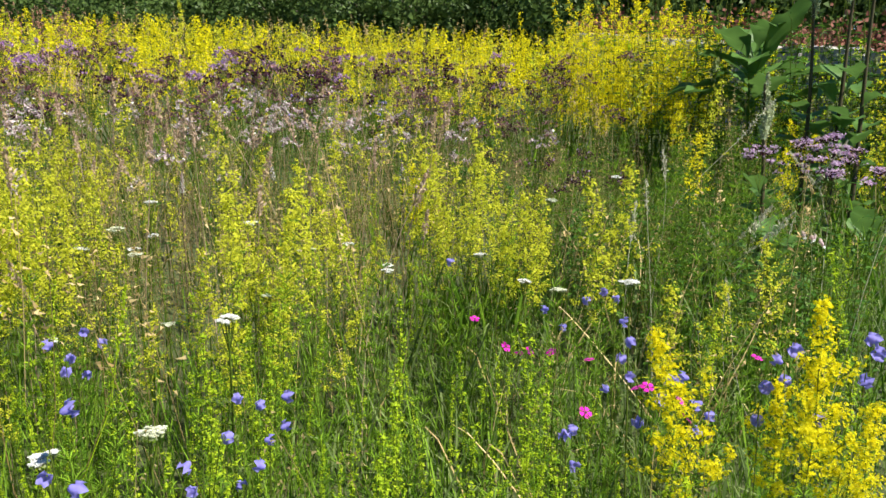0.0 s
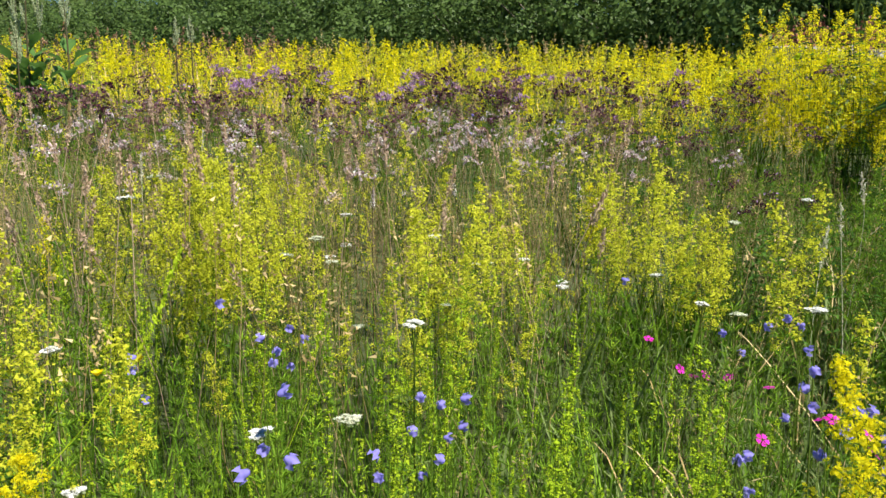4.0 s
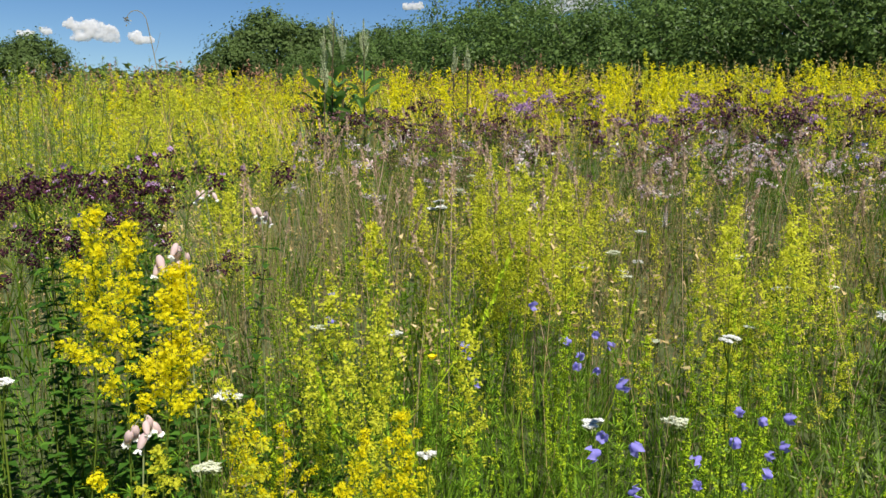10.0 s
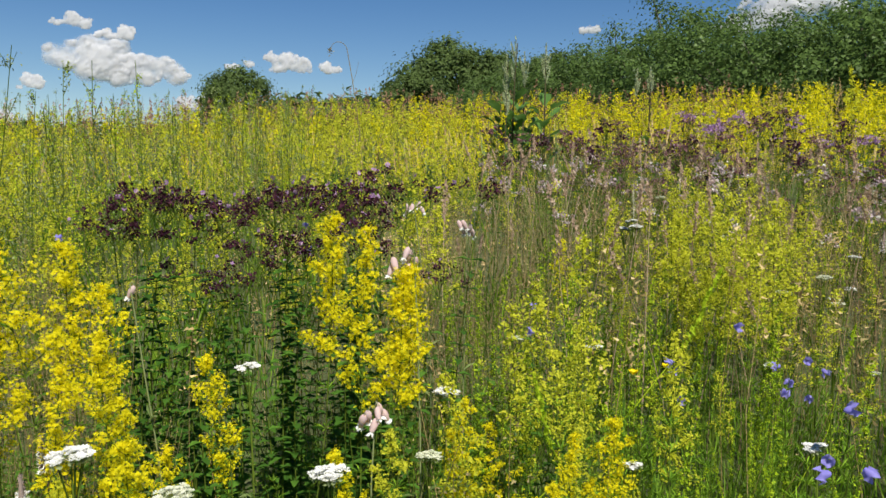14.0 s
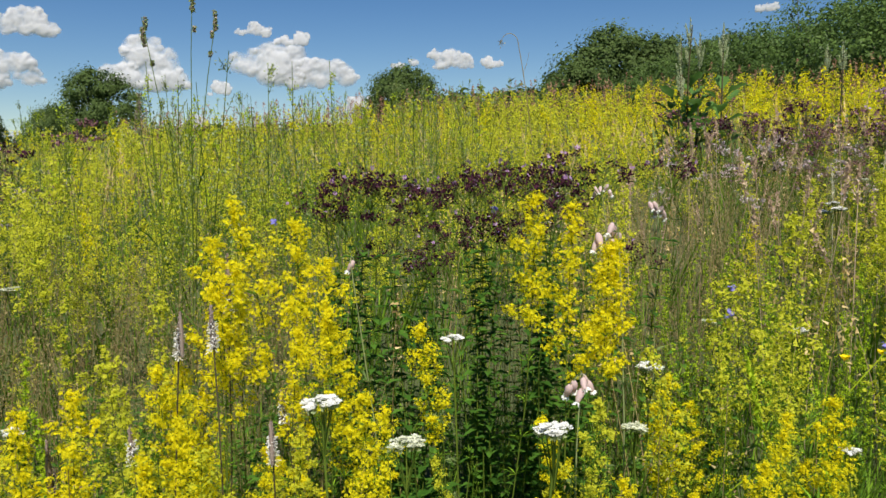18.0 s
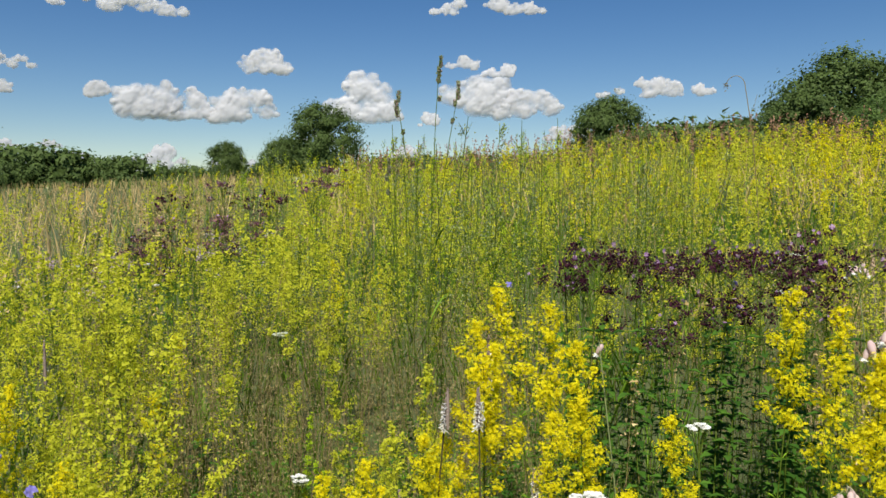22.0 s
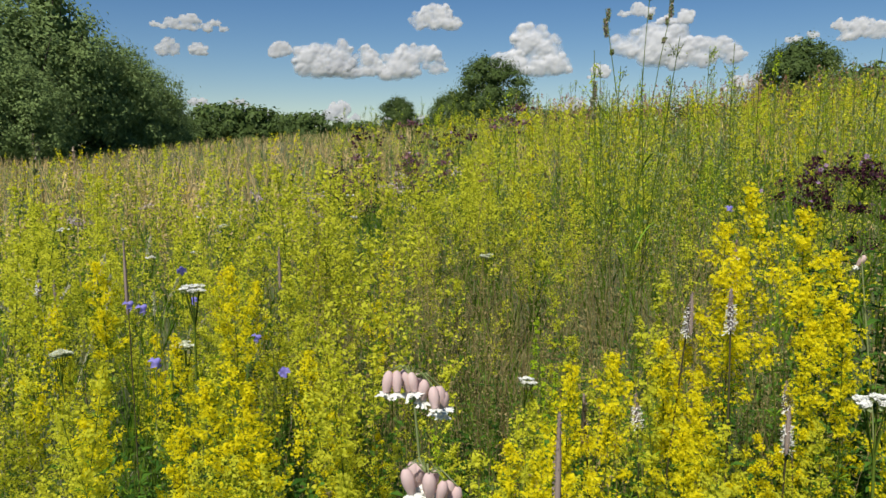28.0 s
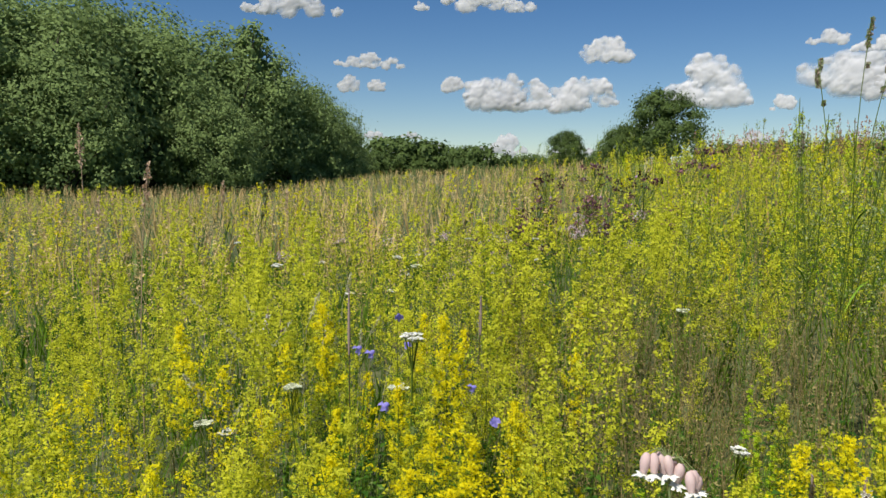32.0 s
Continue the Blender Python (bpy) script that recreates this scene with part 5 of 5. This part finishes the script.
for i, (a, b) in enumerate(spots + [(2.00, 0.92), (2.10, 1.0), (2.16, 0.86), (2.04, 0.80), (1.96, 1.02), (2.13, 0.76), (2.22, 0.94), (2.07, 0.88), (1.98, 0.78), (2.08, 0.96), (2.18, 0.80)]):
    m = stand(a, b, RNG.uniform(0, 6.3), RNG.uniform(0.97, 1.09) * (0.74 if a > 1 else 1), RNG.normal(0, 0.08))
    if i < 5:
        mk[i].matrix_world = m
    else:
        copy_thing(mk[i % 5], m)
for i, (a, b) in enumerate([(2.40, 0.42), (2.45, 0.33), (2.47, 0.37), (2.44, 0.25), (2.36, 0.45), (2.38, 0.39), (2.30, 0.36)]):
    root = thing("flowering_oregano", "oregano head in mauve-pink flower among grey-green leaves", "oregano", "mauve oregano plants")
    st, lf, hd, pt = oregano(680 + i, "purple", "palemauve", 0.6, 9, 18, 0.0048, 34, 12, 0.16)
    part("stalk", st, root)
    part("leaves", lf, root)
    part("flower_head", hd, root)
    part("open_floret", pt, root, "mauve-pink open florets")
    root.matrix_world = stand(a, b, i * 1.2, 0.92 + 0.04 * (i % 3), RNG.normal(0, 0.08))
mid_ore = [joined(*oregano(620 + i, "faded" if i % 3 else "purple", "mauve", 0.54, 13, 9, 0.0072, 1, 5, 0.20)) for i in range(6)]
x, y = polar(3300, 1.7, 6.0, -75, 60, 0.8)
keep = in_oregano(x, y) & (RNG.uniform(0, 1, len(x)) < np.clip(0.75 + 0.7 * drift(x, y, 1.8, 4.4), 0.15, 1))
q = rows(x[keep], y[keep], 0.68, 1.20, 0.14)
q[:, 4] *= 1.04 + 0.24 * drift(x[keep], y[keep], 0.9, 9.1)
scatter("oregano_swath", mid_ore, q, "broad swath of dark purple oregano in seed", "oregano")
mauve_ore = [joined(*oregano(640 + i, "mauve", "mauve", 0.55, 8, 14, 0.007, 3, 4)) for i in range(3)]
x = np.concatenate([2.5 + RNG.normal(0, 0.22, 16), 3.4 + RNG.normal(0, 0.8, 20)])
y = np.concatenate([4.2 + RNG.normal(0, 0.18, 16), 3.0 + RNG.normal(0, 0.5, 20)])
scatter("mauve_oregano", mauve_ore, rows(x, y, 0.95, 1.25, 0.1), "oregano in mauve-pink flower", "oregano")
pale_ore = [joined(*oregano(660 + i, "palepink", "white", 0.55, 8, 12, 0.0062, 2, 5)) for i in range(4)]
x, y = np.concatenate([2.27 + RNG.normal(0, 0.10, 16), 2.1 + RNG.normal(0, 0.42, 44)]), np.concatenate([2.25 + RNG.normal(0, 0.10, 16), 1.85 + RNG.normal(0, 0.40, 44)])
x, y = np.concatenate([x, 1.1 + RNG.normal(0, 0.35, 30), -2.4 + RNG.normal(0, 0.4, 30)]), np.concatenate([y, 2.7 + RNG.normal(0, 0.3, 30), 2.6 + RNG.normal(0, 0.4, 30)])
scatter("pale_pink_flowers", pale_ore, rows(x, y, 0.8, 1.08, 0.12), "pale pinkish-white flower clusters", "flowers")

tan_heads = [foxtail(1210 + i, "tan", 0.66, 0.07, 0.008, 0.14) for i in range(4)]
x, y = polar(150, 1.5, 3.6, -58, -12, 0.7)
scatter("tan_seed_grass", tan_heads, rows(x, y, 0.75, 1.05, 0.16), "upright grass with pinkish-tan seed heads on the bank", "grass")

# ---- tall green forbs against the sky ----
forbs = [mugwort(700 + i, 0.92) for i in range(6)]
x, y = polar(115, 1.9, 4.8, -2, 34, 1.0)
q = rows(x, y, 0.68, 1.02, 0.06)
u, v = polar(9, 2.0, 2.8, 8, 24, 1.0)
q = np.concatenate([q, rows(u, v, 0.98, 1.10, 0.05)])
scatter("tall_green_forbs", forbs, q, "tall twiggy green forbs with small buds", "forbs")
x, y = polar(260, 4.8, 9, -6, 40, 1.0)
scatter("far_green_forbs", forbs, rows(x, y, 0.75, 1.1, 0.06)[:160], "tall green forbs along the skyline", "forbs")

# ---- flowers one by one: x, y, height ----
YARROW_A = [(1.21, 1.16, 0.48), (1.32, 0.96, 0.41), (1.45, 0.64, 0.41), (1.45, 0.69, 0.41), (1.30, 0.44, 0.50), (1.05, 1.35, 0.47), (1.19, 1.47, 0.50), (1.12, 1.38, 0.50), (1.06, 1.47, 0.50), (1.18, 1.07, 0.46),
            (0.92, 0.88, 0.47), (0.67, 0.72, 0.48), (0.59, 0.69, 0.48), (1.40, 1.17, 0.48), (1.03, 1.15, 0.42), (0.81, 1.20, 0.45), (2.20, 0.84, 0.48), (1.94, 0.89, 0.48), (1.47, 0.85, 0.45), (1.47, 1.13, 0.48)]
YARROW_B = [(0.38, 1.33, 0.51), (0.51, 1.19, 0.54), (0.78, 1.64, 0.54), (0.98, 1.91, 0.56), (0.81, 1.80, 0.55), (1.19, 1.46, 0.50), (1.11, 1.37, 0.50), (1.07, 1.45, 0.50), (0.18, 0.91, 0.50), (0.18, 0.83, 0.48),
             (0.22, 2.04, 0.60), (0.44, 0.86, 0.48), (1.33, 1.14, 0.50), (1.40, 0.98, 0.48), (-0.02, 1.07, 0.50), (1.23, 2.35, 0.52), (0.89, 1.84, 0.52), (0.20, 1.90, 0.62), (1.19, 1.90, 0.54)]
YARROW_C = [(-0.11, 0.67, 0.56), (-0.135, 0.71, 0.56), (-0.085, 0.69, 0.55), (0.04, 0.66, 0.57), (0.055, 0.635, 0.56), (-0.95, 1.47, 0.64), (-0.64, 0.83, 0.58), (-1.06, 0.70, 0.62), (-2.17, 2.19, 0.62), (-1.80, 2.14, 0.62), (-1.87, 1.47, 0.62),
            (-1.33, 0.51, 0.58), (-1.30, 0.49, 0.57), (-2.22, 1.30, 0.60), (-1.24, 0.64, 0.55), (-3.17, 1.81, 0.60), (-2.85, 2.01, 0.60), (-1.10, 0.73, 0.63), (-2.04, 1.50, 0.60), (-1.99, 1.56, 0.60), (-1.95, 1.66, 0.60), (-3.2, 3.44, 0.60), (-1.9, 2.29, 0.60)]
yar = []
for i in range(6):
    st, lf, hd = yarrow(800 + i, 0.5, "cream" if i % 3 == 2 else "white", 0.0135 + 0.001 * (i % 3))
    root = thing("yarrow", "flat white yarrow flower head on a stiff stalk", "yarrow", "yarrows")
    part("stalk", st, root)
    part("feathery_leaf", lf, root)
    part("flower_head", hd, root, "flat head of white florets")
    yar.append(root)
for i, (a, b, h) in enumerate(YARROW_A + YARROW_B + YARROW_C):
    k = h / 0.5
    m = stand(a, b, RNG.uniform(0, 6.3), k, RNG.normal(0, 0.04))
    if i < 6:
        yar[i].matrix_world = m
    else:
        copy_thing(yar[i % 6], m)

HARE_A = [(0.83, 1.10, 0.40), (0.80, 1.09, 0.39), (0.82, 1.06, 0.40), (0.57, 0.71, 0.50), (0.83, 0.75, 0.40), (0.82, 0.73, 0.40), (0.74, 0.72, 0.38), (0.77, 0.64, 0.38), (1.40, 0.86, 0.42), (1.37, 0.57, 0.42), (1.30, 0.57, 0.42), (1.24, 0.46, 0.45),
          (1.18, 0.42, 0.45), (1.08, 0.33, 0.47), (1.17, 0.42, 0.42), (1.13, 0.30, 0.45), (1.10, 0.36, 0.42), (1.12, 0.28, 0.43), (1.05, 0.44, 0.38), (1.03, 0.43, 0.38), (1.12, 0.21, 0.52), (1.06, 0.19, 0.52), (1.11, 0.13, 0.54), (1.05, 0.22, 0.50), (1.10, 0.14, 0.55), (1.36, 0.50, 0.45), (1.36, 0.48, 0.45)]
HARE_B = [(0.42, 1.19, 0.50), (0.72, 1.15, 0.45), (0.54, 1.00, 0.45), (0.57, 1.01, 0.45), (0.53, 0.63, 0.48), (0.52, 0.62, 0.48), (0.85, 0.73, 0.40), (0.75, 0.70, 0.40), (-1.14, 0.77, 0.62), (-1.06, 0.63, 0.60), (-1.02, 0.62, 0.60), (-0.93, 0.56, 0.55), (-0.88, 0.69, 0.55), (0.03, 1.55, 0.60), (-0.40, 1.57, 0.60),
          (2.35, 3.18, 0.50), (2.87, 2.16, 0.50), (3.29, 3.43, 0.50), (2.75, 2.60, 0.50), (2.28, 2.10, 0.50), (2.89, 2.19, 0.50)]
for i, (a, b, h) in enumerate(HARE_A + HARE_B):
    harebell_thing(900 + i, h + 0.01).matrix_world = stand(a, b, RNG.uniform(0, 6.3), 1.0)
PINKS = [(1.32, 0.67, 0.34), (1.33, 0.63, 0.34), (1.31, 0.64, 0.34), (1.35, 0.60, 0.34), (1.18, 0.38, 0.41), (1.17, 0.39, 0.41), (1.12, 0.44, 0.38), (1.11, 0.31, 0.42), (1.19, 0.34, 0.40), (1.32, 0.52, 0.36), (1.35, 0.75, 0.36), (1.40, 0.29, 0.40)]
for i, (a, b, h) in enumerate(PINKS):
    pink_thing(960 + i, h).matrix_world = stand(a, b, RNG.uniform(-0.5, 0.5), 0.85, dz=0.15 * h)
CAMPIONS = [(-0.45, 0.35, 0.665, 9, 0.026), (-0.41, 0.30, 0.625, 8, 0.022), (-0.18, 1.02, 0.63, 1, 0.01), (0.16, 0.91, 0.665, 7, 0.030), (0.11, 0.87, 0.50, 7, 0.018), (0.33, 1.37, 0.62, 5, 0.026), (0.25, 1.49, 0.64, 5, 0.024), (1.12, 2.80, 0.58, 5, 0.03), (0.86, 2.34, 0.56, 4, 0.03), (1.52, 2.53, 0.5, 4, 0.03), (2.21, 0.34, 0.41, 5, 0.025)]
for i, (a, b, h, n, w) in enumerate(CAMPIONS):
    campion_thing(1000 + i, h, n, 0.95, 0.86, w, 1.0 if i < 2 else 0.55).matrix_world = stand(a, b, 0.6, 1.0)
PLANTAINS = [(-0.32, 0.93, 0.665, 1, 0.075), (-0.31, 0.83, 0.625, 1, 0.05), (-0.36, 0.87, 0.61, 1, 0.055), (-0.25, 0.89, 0.50, 1, 0.04), (-0.42, 0.85, 0.48, 1, 0.045), (-0.39, 0.48, 0.60, 0, 0.10), (-1.21, 0.72, 0.68, 0, 0.12), (-0.45, 0.73, 0.52, 0, 0.07), (-1.16, 1.03, 0.62, 0, 0.08),
             (-0.24, 0.80, 0.50, 1, 0.05), (-1.56, 0.80, 0.60, 1, 0.05), (-1.50, 0.79, 0.60, 0, 0.06), (1.63, 1.55, 0.50, 1, 0.05), (1.88, 1.31, 0.50, 1, 0.05), (1.32, 1.50, 0.52, 1, 0.05)]
for i, (a, b, h, w, ln) in enumerate(PLANTAINS):
    plantain_thing(1040 + i, h, bool(w), ln).matrix_world = stand(a, b, RNG.uniform(0, 6.3), 1.0)
for i, (a, b, h, lean) in enumerate([(-0.67, 1.88, 1.16, 0.02), (-0.75, 1.76, 1.07, -0.04), (-0.62, 1.90, 1.09, 0.10), (-0.79, 1.80, 0.90, 0.0), (-1.85, 1.0, 0.86, 0.05)]):
    cocksfoot_thing(1080 + i, h, lean).matrix_world = stand(a, b, 0.35, 1.0)
for i, (a, b, h) in enumerate([(-1.77, 0.56, 0.99), (-1.58, 0.51, 0.91), (-1.97, 0.61, 0.84), (-2.28, 1.11, 0.87), (-2.31, 1.41, 0.83)]):
    root = thing("tall_meadow_grass", "tall meadow grass with a pinkish-tan feathery seed head", "grass", "tall seeding grasses")
    hd = foxtail(1090 + i, "tan", h, 0.085, 0.009, 0.05)
    st = hd.only([IX["tan"]])
    part("seed_head", st, root)
    root.matrix_world = stand(a, b, i, 1.0)
for i, (a, b, h) in enumerate([(1.99, 5.88, 1.15), (1.82, 5.94, 1.09), (1.67, 5.99, 1.08), (1.73, 5.90, 1.20), (3.00, 6.40, 0.94), (3.12, 6.34, 0.95), (1.60, 5.70, 0.85)]):
    dock_thing(1100 + i, h, 12 if i < 4 else 6, 0.32 if i < 4 else 0.24).matrix_world = stand(a, b, i * 1.3, 1.0)
bed = bedstraw(1190, "lime", 0.9, 0.075, 0.36, 20, 26, 0.0065, 0.012, 9, 6, 0.0016, petals=2)
root = thing("tall_bedstraw_spire", "lone tall lime-yellow bedstraw spire above the sward", "bedstraw")
for name, shape in zip(("stalk", "leaf_whorl", "flower_panicle"), bed):
    part(name, shape, root)
root.matrix_world = stand(3.63, 4.43, 0.6, 1.0)
curl_stalk_thing(1195, 1.14).matrix_world = stand(0.42, 4.38, 0.0, 1.0)
green_arch = [foxtail(1220 + i, "budlime", 0.56, 0.11, 0.005, 0.55) for i in range(2)]
for i, (a, b, k) in enumerate([(0.50, 1.04, 0.92), (0.62, 1.02, 0.90), (0.25, 1.0, 1.1)]):
    root = thing("arching_green_grass", "green grass arching over with a slender flower head", "grass", "arching green grasses")
    part("seed_head", green_arch[i % 2], root)
    root.matrix_world = stand(a, b, 1.2 * i, k)
for i, (a, b, h) in enumerate([(0.53, 1.09, 0.42), (0.59, 1.10, 0.42)]):
    buttercup_thing(1198 + i, h).matrix_world = stand(a, b, i * 2.0, 1.0)

# ---- the rough corner: broad leaves, dark stems, stone wall ----
rosette_thing(1120, 0.56, 18, 0.78).matrix_world = stand(4.52, 1.00, 0.4, 1.0)
rosette_thing(1121, 0.20, 11, 0.30).matrix_world = stand(2.45, 0.47, 1.4, 1.0)
rosette_thing(1122, 0.24, 9, 0.22).matrix_world = stand(3.05, 0.28, 2.4, 1.0)
for i, (a, b, h) in enumerate([(3.31, 0.53, 1.15), (3.32, 0.44, 1.30), (3.33, 0.38, 1.30), (2.81, 0.57, 0.72)]):
    dock_thing(1130 + i, h, 11, 0.17 if i < 3 else 0.13, 0.72, "dark_stemmed_plant", "tall dark-stemmed plant with rounded blue-green leaves").matrix_world = stand(a, b, i * 2.0, 1.0)
arch = [foxtail(1200 + i, "softhead", 0.62, 0.12, 0.010, 0.5) for i in range(3)]
for i, (a, b, k) in enumerate([(2.42, 0.64, 0.95), (2.40, 0.67, 0.64), (2.50, 0.24, 0.95), (2.43, 0.50, 0.60), (2.38, 0.78, 1.1), (2.2, 0.52, 0.7), (2.15, 0.58, 0.66), (2.25, 0.46, 0.62)]):
    root = thing("arching_grass", "arching grass with one soft pale seed head", "grass", "arching soft grasses")
    part("seed_head", arch[i % 3], root)
    root.matrix_world = stand(a, b, 0.9 + 0.5 * i, k)
heads = [foxtail(1140 + i, "softhead", 0.74, 0.09, 0.009, 0.42) for i in range(4)]
x = np.concatenate([1.80 + RNG.normal(0, 0.22, 10), -1.7 + RNG.normal(0, 0.25, 26), RNG.uniform(0.8, 2.0, 10)])
y = np.concatenate([0.40 + RNG.normal(0, 0.12, 10), 0.85 + RNG.normal(0, 0.25, 26), RNG.uniform(1.8, 3.0, 10)])
scatter("soft_seed_grass", heads, rows(x, y, 0.55, 0.82, 0.2), "arching pale soft-headed grass", "grass")
straw = [tuft(1150 + i, "sedge", 10, 0.5, 0.004, 5, 0.08, 1.3) for i in range(3)]
x, y = 2.4 + RNG.normal(0, 0.7, 330), 0.66 + RNG.normal(0, 0.3, 330)
scatter("tangled_grass", straw, rows(x, y, 0.8, 1.3, 0.35), "tangled grey-green grass in the rough corner", "grass")
pale = [tuft(1155 + i, "dry", 5, 0.62, 0.003, 5, 0.05, 1.1) for i in range(3)]
x, y = 2.9 + RNG.normal(0, 0.8, 130), 0.75 + RNG.normal(0, 0.3, 130)
scatter("bleached_grass", pale, rows(x, y, 0.8, 1.2, 0.35), "bleached arching grass stems in the rough corner", "grass")
fine_herbs = [joined(shoot(1160 + i, 0.5), tuft(1163 + i, "grass", 8, 0.5, 0.003, 4, 0.05, 0.9), *oregano(1165 + i, "herb", "lime", 0.46, 5, 8, 0.0045, 1, 9)) for i in range(3)]
x, y = 1.9 + np.abs(RNG.normal(0, 0.9, 210)), 0.66 + RNG.uniform(-0.45, 0.5, 210)
k = np.where((x > 2.1) & (y < 0.55), 0.62, 0.9)
q = rows(x, y, 0.85, 1.2, 0.25)
q[:, 4] *= k
scatter("rough_herbs", fine_herbs, q, "fine green herbs in the rough corner", "undergrowth")
x, y = polar(170, 1.2, 5.0, -82, 8, 0.7)
scatter("dry_stalks", [panicle(1170 + i, "dry", 0.58, 30, 0.005, 0.02, 0.3, 2) for i in range(4)], rows(x, y, 0.7, 1.1, 0.2), "thin dry straw-coloured stalks among the flowers", "grass")

x = 5.3 + RNG.normal(0, 0.45, 120)
y = 0.9 + RNG.uniform(-1.1, 1.6, 120)
scatter("nettle_bank", leafy, rows(4.9 + RNG.normal(0, 0.3, 110), 0.75 + RNG.uniform(-1.0, 1.0, 110), 1.9, 2.6, 0.15), "rank leafy green growth before the stone wall", "undergrowth")
scatter("wall_herbs", [mugwort(1180 + i, 0.8, 0.010, 200) for i in range(4)], rows(x, y, 0.7, 1.15, 0.1), "tall green herbs at the foot of the stone wall", "undergrowth")

x, y = 3.4 + RNG.normal(0, 0.5, 14), 0.62 + RNG.normal(0, 0.22, 14)
scatter("yellow_sprigs", rich, rows(x[:6], y[:6], 0.9, 1.15, 0.4), "yellow flower sprigs in the rough corner", "bedstraw")

# ---- stone wall ----
wall = tagged(new("stone_wall"), "low dry-stone wall topped with russet stonecrop", "wall", kind="structure")
wrng = np.random.default_rng(5)
stones = []
for k in range(6):
    bm = bmesh.new()
    bmesh.ops.create_cube(bm, size=1)
    bmesh.ops.bevel(bm, geom=bm.edges[:], offset=0.14, segments=1, affect="EDGES")
    for v in bm.verts:
        v.co += Vector(wrng.normal(0, 0.07, 3))
    me = bpy.data.meshes.new("stone")
    bm.to_mesh(me)
    bm.free()
    me.materials.append(M["stone"])
    stones.append(me)
A, B = Vector((9.0, 3.9, 0)), Vector((5.0, -0.9, 0))
length, turn = (B - A).length, math.atan2(B.y - A.y, B.x - A.x)
for course in range(4):
    t = wrng.uniform(-0.2, 0)
    while t < length:
        w = wrng.uniform(0.16, 0.42)
        p = A.lerp(B, (t + w / 2) / length)
        ob = new("stone", stones[int(wrng.integers(0, 6))])
        ob.parent = wall
        ob.matrix_world = Matrix.Translation((p.x, p.y, float(ground_z(p.x, p.y)) + 0.09 + course * 0.20)) @ Matrix.Rotation(turn + wrng.normal(0, 0.05), 4, "Z") @ Matrix.Rotation(wrng.normal(0, 0.10), 4, "X") @ Matrix.Rotation(wrng.normal(0, 0.06), 4, "Y") @ Matrix.Diagonal((w - 0.012, 0.40 - 0.03 * course, 0.205, 1))
        t += w
s = Shape()
t = wrng.uniform(0, 1, 2600)
q = np.array([A.lerp(B, float(k))[:] for k in t])
n = np.array((-math.sin(turn), math.cos(turn), 0))
q = q + n * wrng.normal(0, 0.16, 2600)[:, None]
q[:, 2] = ground_z(q[:, 0], q[:, 1]) + 0.80 + 0.10 * np.abs(wrng.normal(size=2600)) + 0.03 * np.sin(t * 40)
flakes(s, q, 0.035, IX["sedum"], wrng, 1.3)
tagged(new("stonecrop", shape_mesh("stonecrop", s)), "russet stonecrop mats on the stone wall", "stonecrop", kind="stuff")
